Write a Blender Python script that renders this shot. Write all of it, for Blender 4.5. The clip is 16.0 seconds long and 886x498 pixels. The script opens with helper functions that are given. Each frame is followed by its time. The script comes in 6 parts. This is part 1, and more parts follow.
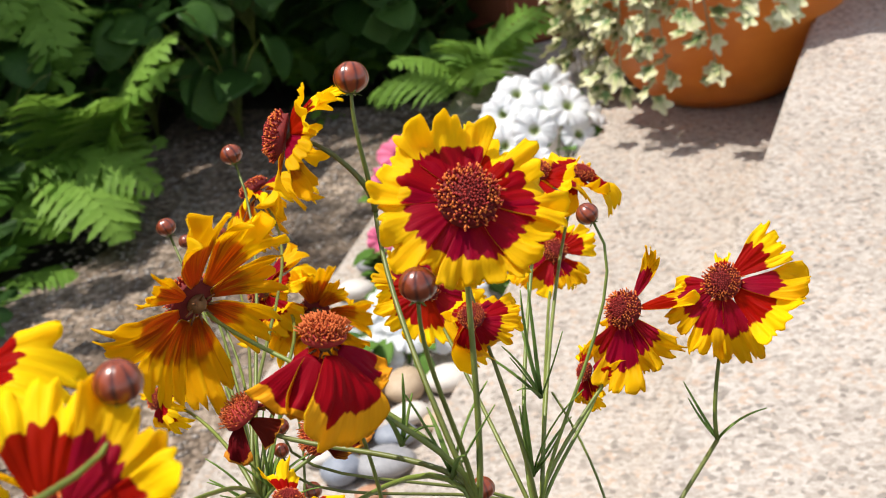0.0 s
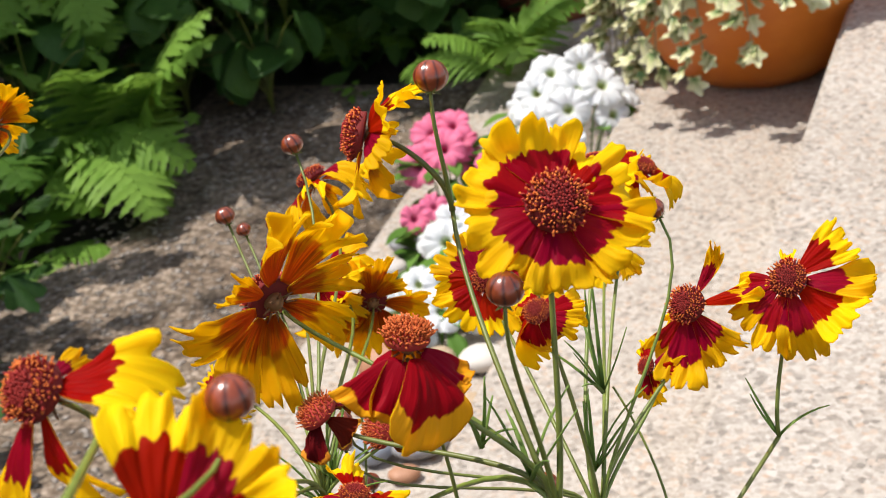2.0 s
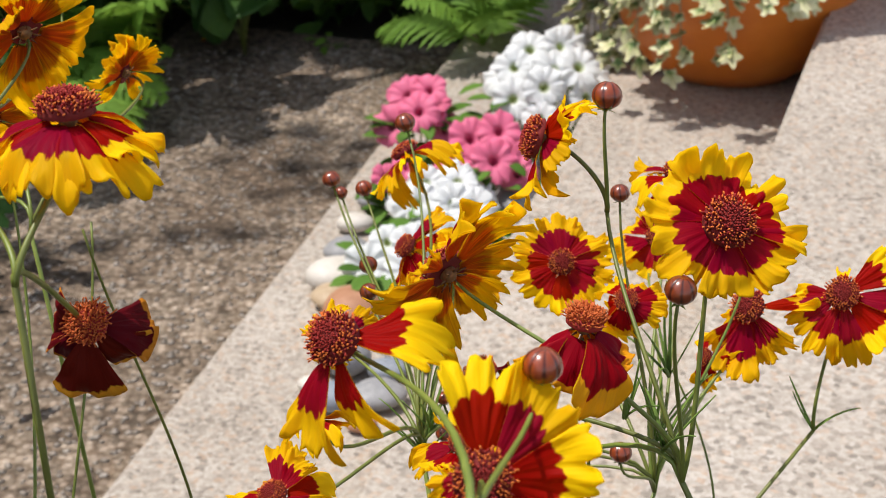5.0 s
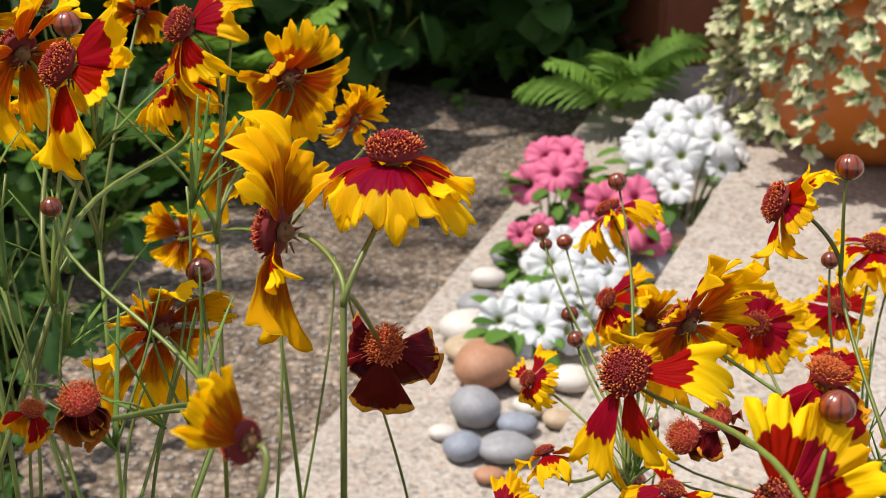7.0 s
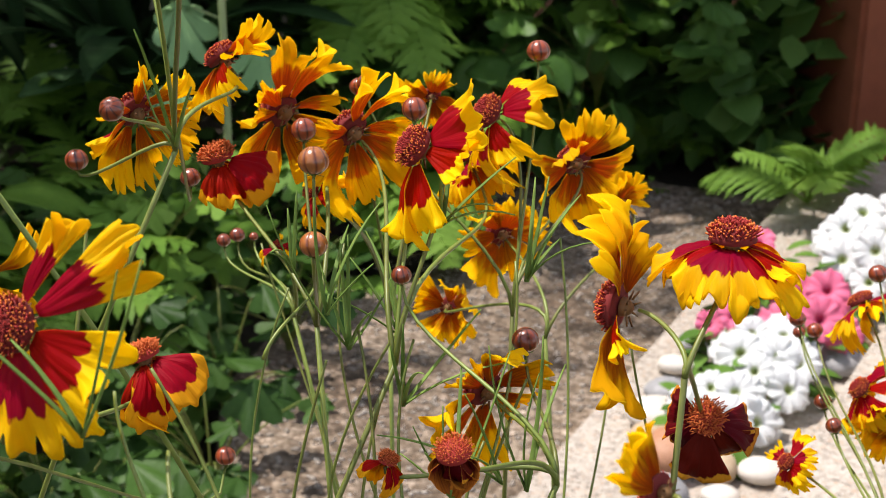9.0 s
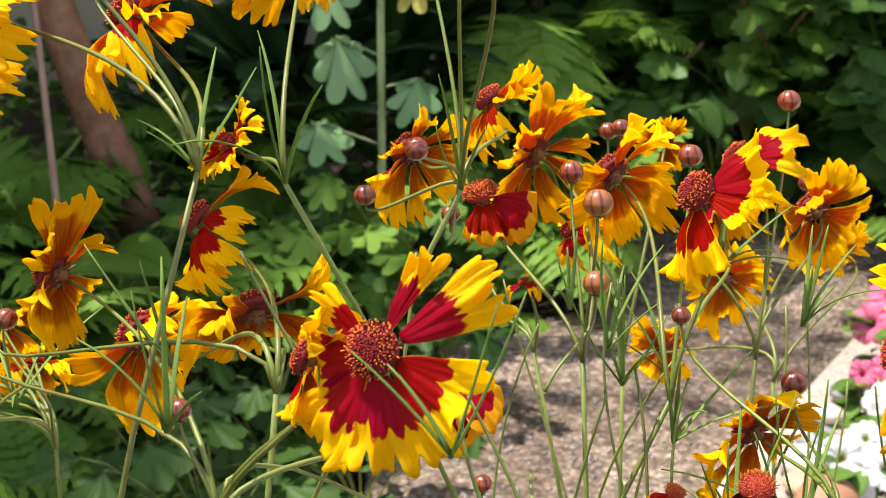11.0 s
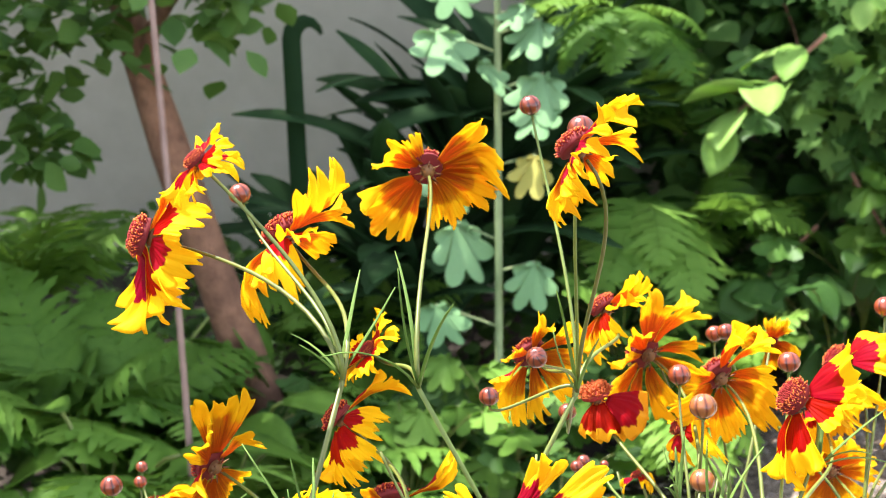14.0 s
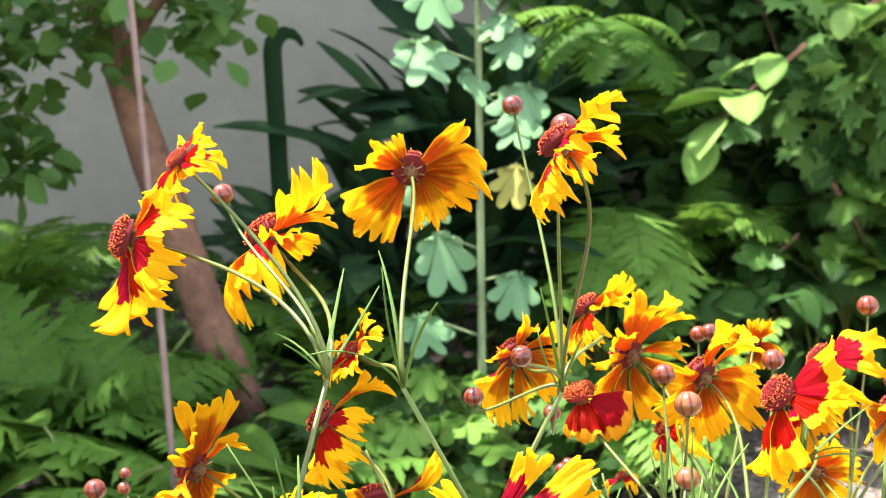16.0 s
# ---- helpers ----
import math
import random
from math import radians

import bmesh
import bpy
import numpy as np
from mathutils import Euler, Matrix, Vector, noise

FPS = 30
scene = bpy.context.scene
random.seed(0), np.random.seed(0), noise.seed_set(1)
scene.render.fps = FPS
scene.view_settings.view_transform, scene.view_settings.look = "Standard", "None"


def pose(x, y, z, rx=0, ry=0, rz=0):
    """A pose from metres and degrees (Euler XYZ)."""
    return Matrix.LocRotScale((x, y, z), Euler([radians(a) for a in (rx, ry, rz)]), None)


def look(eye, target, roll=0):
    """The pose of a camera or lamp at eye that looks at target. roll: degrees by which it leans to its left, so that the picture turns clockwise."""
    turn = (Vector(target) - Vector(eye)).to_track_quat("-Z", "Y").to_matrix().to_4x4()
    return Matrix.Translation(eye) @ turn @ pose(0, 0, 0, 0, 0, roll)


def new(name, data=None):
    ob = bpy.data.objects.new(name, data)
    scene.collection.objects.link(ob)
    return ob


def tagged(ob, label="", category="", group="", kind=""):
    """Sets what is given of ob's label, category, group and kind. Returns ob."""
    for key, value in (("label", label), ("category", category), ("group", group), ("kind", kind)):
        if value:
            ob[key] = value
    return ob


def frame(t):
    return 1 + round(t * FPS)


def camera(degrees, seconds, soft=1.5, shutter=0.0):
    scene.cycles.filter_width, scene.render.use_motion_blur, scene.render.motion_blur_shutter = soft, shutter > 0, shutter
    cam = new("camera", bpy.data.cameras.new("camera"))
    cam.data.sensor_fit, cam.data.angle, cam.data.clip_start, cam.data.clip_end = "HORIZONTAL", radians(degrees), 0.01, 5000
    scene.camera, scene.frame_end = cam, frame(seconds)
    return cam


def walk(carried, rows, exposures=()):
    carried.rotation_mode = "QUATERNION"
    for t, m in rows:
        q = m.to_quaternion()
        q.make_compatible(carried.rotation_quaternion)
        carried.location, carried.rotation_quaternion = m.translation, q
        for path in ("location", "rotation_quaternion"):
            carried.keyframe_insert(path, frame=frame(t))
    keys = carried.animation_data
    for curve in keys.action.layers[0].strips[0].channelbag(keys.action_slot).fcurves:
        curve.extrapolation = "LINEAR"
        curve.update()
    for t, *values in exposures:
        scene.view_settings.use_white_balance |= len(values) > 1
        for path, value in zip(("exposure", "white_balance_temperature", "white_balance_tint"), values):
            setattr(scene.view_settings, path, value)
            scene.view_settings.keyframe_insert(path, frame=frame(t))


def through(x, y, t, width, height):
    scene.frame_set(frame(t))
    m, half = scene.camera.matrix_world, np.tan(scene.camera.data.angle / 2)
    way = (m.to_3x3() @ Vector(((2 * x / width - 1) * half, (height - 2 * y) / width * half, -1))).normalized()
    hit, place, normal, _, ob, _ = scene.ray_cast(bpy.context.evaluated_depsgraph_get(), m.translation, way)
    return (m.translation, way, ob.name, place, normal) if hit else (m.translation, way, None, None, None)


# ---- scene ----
# The camera: carried by hand past the flowers, at chest height.
cam = camera(32.6, 16.0, soft=0.5)
walk(cam, [
    (0.0, pose(0.1300, 0.0736, 1.0942, 66.07, 7.07, -5.50)),
    (0.5, pose(0.1284, 0.0743, 1.0938, 66.08, 6.89, -5.18)),
    (1.0, pose(0.1276, 0.0732, 1.0946, 66.12, 6.90, -5.00)),
    (1.5, pose(0.1259, 0.0735, 1.0937, 66.13, 6.88, -4.84)),
    (2.0, pose(0.1172, 0.0793, 1.1009, 65.26, 6.93, -4.43)),
    (2.5, pose(0.1097, 0.0775, 1.1167, 64.50, 5.33, -4.74)),
    (3.0, pose(0.1018, 0.0712, 1.1258, 63.85, 3.40, -5.56)),
    (3.2, pose(0.0962, 0.0689, 1.1284, 63.68, 2.88, -5.76)),
    (5.3, pose(0.0411, 0.0297, 1.1391, 63.64, -0.37, -3.83)),
    (5.5, pose(0.0376, 0.0287, 1.1389, 63.78, -0.57, -3.41)),
    (6.0, pose(0.0267, 0.0183, 1.1437, 64.29, -0.98, -2.43)),
    (6.5, pose(0.0119, 0.0101, 1.1466, 64.96, -1.53, -1.05)),
    (7.0, pose(0.0000, -0.0000, 1.1500, 65.77, -1.54, 0.69)),
    (7.5, pose(-0.0107, -0.0074, 1.1530, 66.59, -1.30, 2.34)),
    (8.0, pose(-0.0219, -0.0139, 1.1566, 67.61, -1.22, 3.95)),
    (8.5, pose(-0.0332, -0.0219, 1.1578, 68.30, -1.51, 5.61)),
    (9.0, pose(-0.0463, -0.0336, 1.1594, 68.73, -1.44, 7.24)),
    (9.2, pose(-0.0517, -0.0405, 1.1625, 68.78, -1.36, 7.73)),
    (11.3, pose(-0.0973, -0.0607, 1.1660, 70.28, -1.59, 13.27)),
    (11.5, pose(-0.1004, -0.0621, 1.1669, 70.46, -1.58, 14.04)),
    (12.0, pose(-0.1024, -0.0727, 1.1738, 71.34, -1.35, 15.91)),
    (12.5, pose(-0.0992, -0.0838, 1.1808, 73.18, -1.17, 16.54)),
    (13.0, pose(-0.0947, -0.0937, 1.1855, 74.74, -1.19, 16.67)),
    (13.5, pose(-0.0903, -0.1012, 1.1899, 76.01, -1.21, 16.72)),
    (14.0, pose(-0.0833, -0.1045, 1.1898, 76.59, -0.46, 16.48)),
    (14.5, pose(-0.0783, -0.1057, 1.1886, 76.87, -0.10, 15.99)),
    (15.0, pose(-0.0775, -0.1067, 1.1844, 76.95, -0.02, 15.84)),
    (15.5, pose(-0.0788, -0.1051, 1.1847, 77.00, -0.00, 15.77)),
    (16.0, pose(-0.0837, -0.1052, 1.1853, 77.07, -0.25, 15.73)),
], exposures=[
    (0.0, 0.68, 6500, 11), (3.2, 0.60, 6500, 11), (5.5, 0.40, 6500, 11), (7.0, 0.50, 6550, 12), (9.0, 0.80, 6600, 13), (11.3, 1.26, 6750, 14),
    (12.5, 1.62, 6650, 13), (13.5, 1.89, 6330, 13), (14.5, 2.15, 6120, 13), (16.0, 2.14, 6120, 13),
])
cam.data.dof.use_dof = True
cam.data.dof.focus_distance = 0.45
cam.data.dof.aperture_fstop = 44

# ---- world and sun ----
sky_world = bpy.data.worlds.new("sky")
scene.world = sky_world
sky_world.use_nodes = True
sky = sky_world.node_tree.nodes.new("ShaderNodeTexSky")
sky.sky_type = "NISHITA"
sky.sun_disc = False
SUN_WAY = Vector((-0.38, 0.07, 0.92)).normalized()
sky.sun_elevation = math.asin(SUN_WAY.z)
sky.sun_rotation = math.atan2(SUN_WAY.x, SUN_WAY.y)
background = sky_world.node_tree.nodes["Background"]
background.inputs["Strength"].default_value = 0.15
paler = sky_world.node_tree.nodes.new("ShaderNodeHueSaturation")
paler.inputs["Saturation"].default_value = 0.55
sky_world.node_tree.links.new(sky.outputs[0], paler.inputs["Color"])
sky_world.node_tree.links.new(paler.outputs[0], background.inputs["Color"])
sun_data = bpy.data.lights.new("sun", "SUN")
sun_data.energy, sun_data.angle, sun_data.color = 3.45, radians(0.55), (1.0, 0.96, 0.9)
sun = new("sun", sun_data)
sun.matrix_world = look(tuple(SUN_WAY * 30), (0, 0, 0))


# ---- materials ----
def ramp_between(nt, fac, stops):
    node = nt.nodes.new("ShaderNodeValToRGB")
    els = node.color_ramp.elements
    while len(els) < len(stops):
        els.new(0.5)
    for el, (at, col) in zip(els, stops):
        el.position, el.color = at, (*col, 1)
    nt.links.new(fac, node.inputs[0])
    return node.outputs[0]


def noise_of(nt, scale, detail=4.0, where="Object", rough=0.6):
    co = nt.nodes.new("ShaderNodeTexCoord")
    tex = nt.nodes.new("ShaderNodeTexNoise")
    tex.inputs["Scale"].default_value, tex.inputs["Detail"].default_value = scale, detail
    tex.inputs["Roughness"].default_value = rough
    nt.links.new(co.outputs[where], tex.inputs["Vector"])
    return tex.outputs["Fac"]


def mixed(nt, fac, a, b, how="MIX"):
    node = nt.nodes.new("ShaderNodeMix")
    node.data_type, node.blend_type = "RGBA", how
    for sock, val in ((0, fac), (6, a), (7, b)):
        if isinstance(val, (int, float)):
            node.inputs[sock].default_value = val
        elif isinstance(val, tuple):
            node.inputs[sock].default_value = (*val, 1)
        else:
            nt.links.new(val, node.inputs[sock])
    return node.outputs[2]


def calc(nt, how, *values):
    node = nt.nodes.new("ShaderNodeMath")
    node.operation = how
    for n, val in enumerate(values):
        if isinstance(val, (int, float)):
            node.inputs[n].default_value = val
        else:
            nt.links.new(val, node.inputs[n])
    return node.outputs[0]


def material(name, rough=0.6, metal=0.0, coat=0.0):
    m = bpy.data.materials.new(name)
    m.use_nodes = True
    nt = m.node_tree
    b = nt.nodes["Principled BSDF"]
    b.inputs["Roughness"].default_value, b.inputs["Metallic"].default_value = rough, metal
    b.inputs["Coat Weight"].default_value = coat
    return m, nt, b


def bumped(nt, b, height, strength=0.4, distance=0.002):
    node = nt.nodes.new("ShaderNodeBump")
    node.inputs["Strength"].default_value, node.inputs["Distance"].default_value = strength, distance
    nt.links.new(height, node.inputs["Height"])
    nt.links.new(node.outputs[0], b.inputs["Normal"])


def varied(name, dark, light, scale, rough=0.6, bump=0.0, distance=0.002, where="Object", detail=4.0, spread=0.0, coat=0.0):
    """A surface that wanders between two colours at two scales, and from object to object."""
    m, nt, b = material(name, rough, coat=coat)
    fine, broad = noise_of(nt, scale, detail, where), noise_of(nt, scale * 0.17, 2, where)
    fac = calc(nt, "ADD", calc(nt, "MULTIPLY", fine, 0.6), calc(nt, "MULTIPLY", broad, 0.4))
    col = ramp_between(nt, fac, ((0.32, dark), (0.68, light)))
    if spread:
        info = nt.nodes.new("ShaderNodeObjectInfo")
        hsv = nt.nodes.new("ShaderNodeHueSaturation")
        nt.links.new(calc(nt, "ADD", calc(nt, "MULTIPLY", info.outputs["Random"], spread), 1 - spread / 2), hsv.inputs["Value"])
        nt.links.new(calc(nt, "ADD", calc(nt, "MULTIPLY", info.outputs["Random"], spread * 0.06), 0.5 - spread * 0.03), hsv.inputs["Hue"])
        nt.links.new(col, hsv.inputs["Color"])
        col = hsv.outputs[0]
    nt.links.new(col, b.inputs["Base Color"])
    if bump:
        bumped(nt, b, fine, bump, distance)
    return m


def thin_leaf(name, dark, light, through, scale=30, rough=0.45, share=0.3, islands=False, bump=0.25):
    """A leaf that lets light through, varied from leaf to leaf."""
    m, nt, b = material(name, rough + 0.1)
    b.inputs["Specular IOR Level"].default_value = 0.16
    fine = noise_of(nt, scale, 4)
    if islands:
        rnd = nt.nodes.new("ShaderNodeNewGeometry").outputs["Random Per Island"]
    else:
        rnd = nt.nodes.new("ShaderNodeObjectInfo").outputs["Random"]
    fac = calc(nt, "ADD", calc(nt, "MULTIPLY", fine, 0.5), calc(nt, "MULTIPLY", rnd, 0.5))
    col = ramp_between(nt, fac, ((0.2, dark), (0.8, light)))
    nt.links.new(col, b.inputs["Base Color"])
    bumped(nt, b, fine, bump, 0.003)
    tl = nt.nodes.new("ShaderNodeBsdfTranslucent")
    nt.links.new(mixed(nt, 0.5, col, through), tl.inputs["Color"])
    mix = nt.nodes.new("ShaderNodeMixShader")
    mix.inputs[0].default_value = share
    nt.links.new(b.outputs[0], mix.inputs[1])
    nt.links.new(tl.outputs[0], mix.inputs[2])
    nt.links.new(mix.outputs[0], nt.nodes["Material Output"].inputs[0])
    return m


def petal_material(name, inner, outer, edge, streaks=False, share=0.46, through=(1.0, 0.90, 0.14), clear=0.0, marked=(0.42, 0.045, 0.012)):
    """A ray floret: one colour at the foot, another beyond a wavy border; the reverse has streaks instead."""
    m, nt, b = material(name, 0.55)
    b.inputs["Specular IOR Level"].default_value = 0.07
    uvn = nt.nodes.new("ShaderNodeUVMap")
    sep = nt.nodes.new("ShaderNodeSeparateXYZ")
    nt.links.new(uvn.outputs[0], sep.inputs[0])
    u, v = sep.outputs[0], calc(nt, "SUBTRACT", calc(nt, "MULTIPLY", sep.outputs[1], 2.0), 1.0)
    rnd = nt.nodes.new("ShaderNodeObjectInfo").outputs["Random"]
    shift = nt.nodes.new("ShaderNodeCombineXYZ")
    nt.links.new(calc(nt, "MULTIPLY", u, 1.2 if streaks else 3.0), shift.inputs[0])
    nt.links.new(calc(nt, "MULTIPLY", v, 12.0 if streaks else 2.2), shift.inputs[1])
    nt.links.new(calc(nt, "MULTIPLY", rnd, 40.0), shift.inputs[2])
    tex = nt.nodes.new("ShaderNodeTexNoise")
    tex.inputs["Scale"].default_value, tex.inputs["Detail"].default_value = 1.0, 3.0
    nt.links.new(shift.outputs[0], tex.inputs["Vector"])
    wob = calc(nt, "MULTIPLY", calc(nt, "SUBTRACT", tex.outputs["Fac"], 0.5), 1.0 if streaks else 0.36)
    s = calc(nt, "ADD", calc(nt, "ADD", u, calc(nt, "MULTIPLY", calc(nt, "MULTIPLY", v, v), 0.13)), wob)
    if not streaks:
        s = calc(nt, "ADD", s, calc(nt, "MULTIPLY", calc(nt, "COSINE", calc(nt, "MULTIPLY", v, 9.5)), 0.02))
    soft = 0.20 if streaks else 0.014
    col = ramp_between(nt, s, ((max(edge - soft, 0.0), inner), (edge + soft, outer)))
    veins = nt.nodes.new("ShaderNodeTexWave")
    veins.bands_direction = "Y"
    veins.inputs["Scale"].default_value, veins.inputs["Distortion"].default_value = 1.6, 1.0
    nt.links.new(shift.outputs[0], veins.inputs["Vector"])
    col = mixed(nt, calc(nt, "MULTIPLY", veins.outputs["Fac"], 0.06), col, (0.72, 0.66, 0.7), "MULTIPLY") if not streaks else col
    if streaks:
        along = nt.nodes.new("ShaderNodeCombineXYZ")
        nt.links.new(calc(nt, "MULTIPLY", u, 1.5), along.inputs[0])
        nt.links.new(calc(nt, "MULTIPLY", v, 12.0), along.inputs[1])
        nt.links.new(calc(nt, "MULTIPLY", rnd, 90.0), along.inputs[2])
        lines = nt.nodes.new("ShaderNodeTexNoise")
        lines.inputs["Scale"].default_value, lines.inputs["Detail"].default_value = 1.0, 2.0
        nt.links.new(along.outputs[0], lines.inputs["Vector"])
        ink = calc(nt, "SUBTRACT", lines.outputs["Fac"], calc(nt, "ADD", calc(nt, "MULTIPLY", u, 0.50), 0.27))
        mark = nt.nodes.new("ShaderNodeMath")
        mark.operation, mark.use_clamp = "MULTIPLY", True
        nt.links.new(ink, mark.inputs[0])
        mark.inputs[1].default_value = 12.0
        col = mixed(nt, calc(nt, "MULTIPLY", mark.outputs[0], 0.80), col, marked)
    hsv = nt.nodes.new("ShaderNodeHueSaturation")
    nt.links.new(calc(nt, "ADD", calc(nt, "MULTIPLY", rnd, 0.3), 0.85), hsv.inputs["Value"])
    nt.links.new(calc(nt, "ADD", calc(nt, "MULTIPLY", rnd, 0.02), 0.49), hsv.inputs["Hue"])
    nt.links.new(col, hsv.inputs["Color"])
    col = hsv.outputs[0]
    nt.links.new(col, b.inputs["Base Color"])
    bumped(nt, b, veins.outputs["Fac"], 0.12, 0.0004)
    tl = nt.nodes.new("ShaderNodeBsdfTranslucent")
    nt.links.new(mixed(nt, clear, col, through), tl.inputs["Color"])
    mix = nt.nodes.new("ShaderNodeMixShader")
    mix.inputs[0].default_value = share
    nt.links.new(b.outputs[0], mix.inputs[1])
    nt.links.new(tl.outputs[0], mix.inputs[2])
    nt.links.new(mix.outputs[0], nt.nodes["Material Output"].inputs[0])
    return m


RED, YELLOW = (0.335, 0.0003, 0.011), (0.97, 0.63, 0.004)
PETAL_TOP = petal_material("petal_top", RED, YELLOW, 0.625, share=0.50, clear=0.10, through=(1.0, 0.36, 0.06))
PETAL_TOP_RED = petal_material("petal_top_red", (0.29, 0.001, 0.005), (0.86, 0.40, 0.01), 0.77, share=0.28, through=(0.7, 0.1, 0.02), clear=0.2)
PETAL_TOP_DEAD = petal_material("petal_top_faded", (0.105, 0.003, 0.003), (0.66, 0.26, 0.02), 0.88, share=0.2, through=(0.4, 0.04, 0.02))
PETAL_BACK = petal_material("petal_back", (0.86, 0.36, 0.012), (0.97, 0.67, 0.012), 0.32, streaks=True, share=0.84, clear=0.58, through=(1.0, 0.90, 0.14))
PETAL_BACK_DEAD = petal_material("petal_back_faded", (0.13, 0.010, 0.006), (0.55, 0.19, 0.02), 0.80, streaks=True, share=0.15, through=(0.4, 0.04, 0.02), marked=(0.08, 0.006, 0.005))
DISC_DARK = varied("disc_maroon", (0.12, 0.006, 0.006), (0.21, 0.015, 0.010), 300, 0.85)
FLORET = varied("floret_maroon", (0.26, 0.009, 0.009), (0.40, 0.03, 0.016), 500, 0.8)
FLORET_TIP = varied("floret_tip", (0.52, 0.07, 0.012), (0.80, 0.24, 0.03), 500, 0.8)
FLORET_OLD = varied("floret_faded", (0.42, 0.065, 0.012), (0.66, 0.17, 0.03), 400, 0.85)
STEM = varied("stem_green", (0.095, 0.120, 0.016), (0.20, 0.235, 0.045), 120, 0.45, spread=0.5)
STEM_LEAF = thin_leaf("thread_leaf_green", (0.12, 0.20, 0.04), (0.26, 0.38, 0.09), (0.3, 0.5, 0.05), 80)
CALYX = varied("calyx_olive", (0.13, 0.045, 0.012), (0.20, 0.10, 0.025), 3, 0.7)


def bud_material(name, dark, light):
    """Glossy bud scales, dark along the seams where they meet, mottled between."""
    m, nt, b = material(name, 0.30, coat=0.55)
    b.inputs["Coat Roughness"].default_value = 0.2
    co = nt.nodes.new("ShaderNodeTexCoord")
    sep = nt.nodes.new("ShaderNodeSeparateXYZ")
    nt.links.new(co.outputs["Object"], sep.inputs[0])
    ang = calc(nt, "MULTIPLY", calc(nt, "ARCTAN2", sep.outputs[1], sep.outputs[0]), 8.0)
    ang = calc(nt, "ADD", ang, calc(nt, "MULTIPLY", sep.outputs[2], 2.4))
    seam = calc(nt, "POWER", calc(nt, "ADD", calc(nt, "MULTIPLY", calc(nt, "COSINE", ang), 0.5), 0.5), 5.0)
    tone = calc(nt, "SUBTRACT", calc(nt, "ADD", calc(nt, "MULTIPLY", noise_of(nt, 3.5, 3), 0.5), 0.22), calc(nt, "MULTIPLY", seam, 0.34))
    col = ramp_between(nt, tone, ((0.05, dark), (0.55, light)))
    hsv = nt.nodes.new("ShaderNodeHueSaturation")
    info = nt.nodes.new("ShaderNodeObjectInfo")
    nt.links.new(calc(nt, "ADD", calc(nt, "MULTIPLY", info.outputs["Random"], 0.4), 0.8), hsv.inputs["Value"])
    nt.links.new(col, hsv.inputs["Color"])
    nt.links.new(hsv.outputs[0], b.inputs["Base Color"])
    return m


BUD = bud_material("bud_russet", (0.040, 0.006, 0.003), (0.27, 0.048, 0.012))
BUD_OPEN = bud_material("bud_opening", (0.12, 0.022, 0.007), (0.42, 0.14, 0.035))


def granite_material():
    m, nt, b = material("granite", 0.75)
    co = nt.nodes.new("ShaderNodeTexCoord")
    cells = nt.nodes.new("ShaderNodeTexVoronoi")
    cells.inputs["Scale"].default_value = 150
    cells.inputs["Randomness"].default_value = 1.0
    nt.links.new(co.outputs["Object"], cells.inputs["Vector"])
    tone = nt.nodes.new("ShaderNodeSeparateColor")
    nt.links.new(cells.outputs["Color"], tone.inputs[0])
    grains = ramp_between(nt, tone.outputs[0], ((0.0, (0.25, 0.22, 0.19)), (0.14, (0.37, 0.325, 0.28)), (0.45, (0.47, 0.42, 0.37)), (0.78, (0.53, 0.48, 0.43)), (1.0, (0.47, 0.355, 0.27))))
    broad = ramp_between(nt, noise_of(nt, 5, 3), ((0.35, (0.86, 0.84, 0.81)), (0.7, (1.0, 0.99, 0.97))))
    mid = ramp_between(nt, noise_of(nt, 190, 4), ((0.36, (0.76, 0.73, 0.70)), (0.58, (1.0, 1.0, 1.0))))
    col = mixed(nt, 1.0, mixed(nt, 1.0, grains, broad, "MULTIPLY"), mid, "MULTIPLY")
    nt.links.new(col, b.inputs["Base Color"])
    bumped(nt, b, noise_of(nt, 200, 5), 0.22, 0.002)
    return m


def aggregate_material(name="aggregate", scale=95):
    m, nt, b = material(name, 0.85)
    co = nt.nodes.new("ShaderNodeTexCoord")
    cells = nt.nodes.new("ShaderNodeTexVoronoi")
    cells.inputs["Scale"].default_value = scale
    nt.links.new(co.outputs["Object"], cells.inputs["Vector"])
    tone = nt.nodes.new("ShaderNodeSeparateColor")
    nt.links.new(cells.outputs["Color"], tone.inputs[0])
    grains = ramp_between(nt, tone.outputs[0], ((0.0, (0.15, 0.122, 0.092)), (0.35, (0.28, 0.235, 0.185)), (0.7, (0.36, 0.305, 0.248)), (1.0, (0.48, 0.42, 0.36))))
    gaps = ramp_between(nt, cells.outputs["Distance"], ((0.35, (1, 1, 1)), (0.75, (0.5, 0.44, 0.38))))
    stain = ramp_between(nt, noise_of(nt, 3.2, 4), ((0.36, (0.50, 0.43, 0.37)), (0.60, (1, 0.96, 0.92))))
    blotch = ramp_between(nt, noise_of(nt, 26, 5, rough=0.7), ((0.38, (0.56, 0.52, 0.48)), (0.62, (1.16, 1.13, 1.1))))
    col = mixed(nt, 1.0, mixed(nt, 1.0, mixed(nt, 1.0, grains, gaps, "MULTIPLY"), stain, "MULTIPLY"), blotch, "MULTIPLY")
    nt.links.new(col, b.inputs["Base Color"])
    inv = calc(nt, "SUBTRACT", 1.0, cells.outputs["Distance"])
    bumped(nt, b, inv, 0.3, 0.003)
    return m


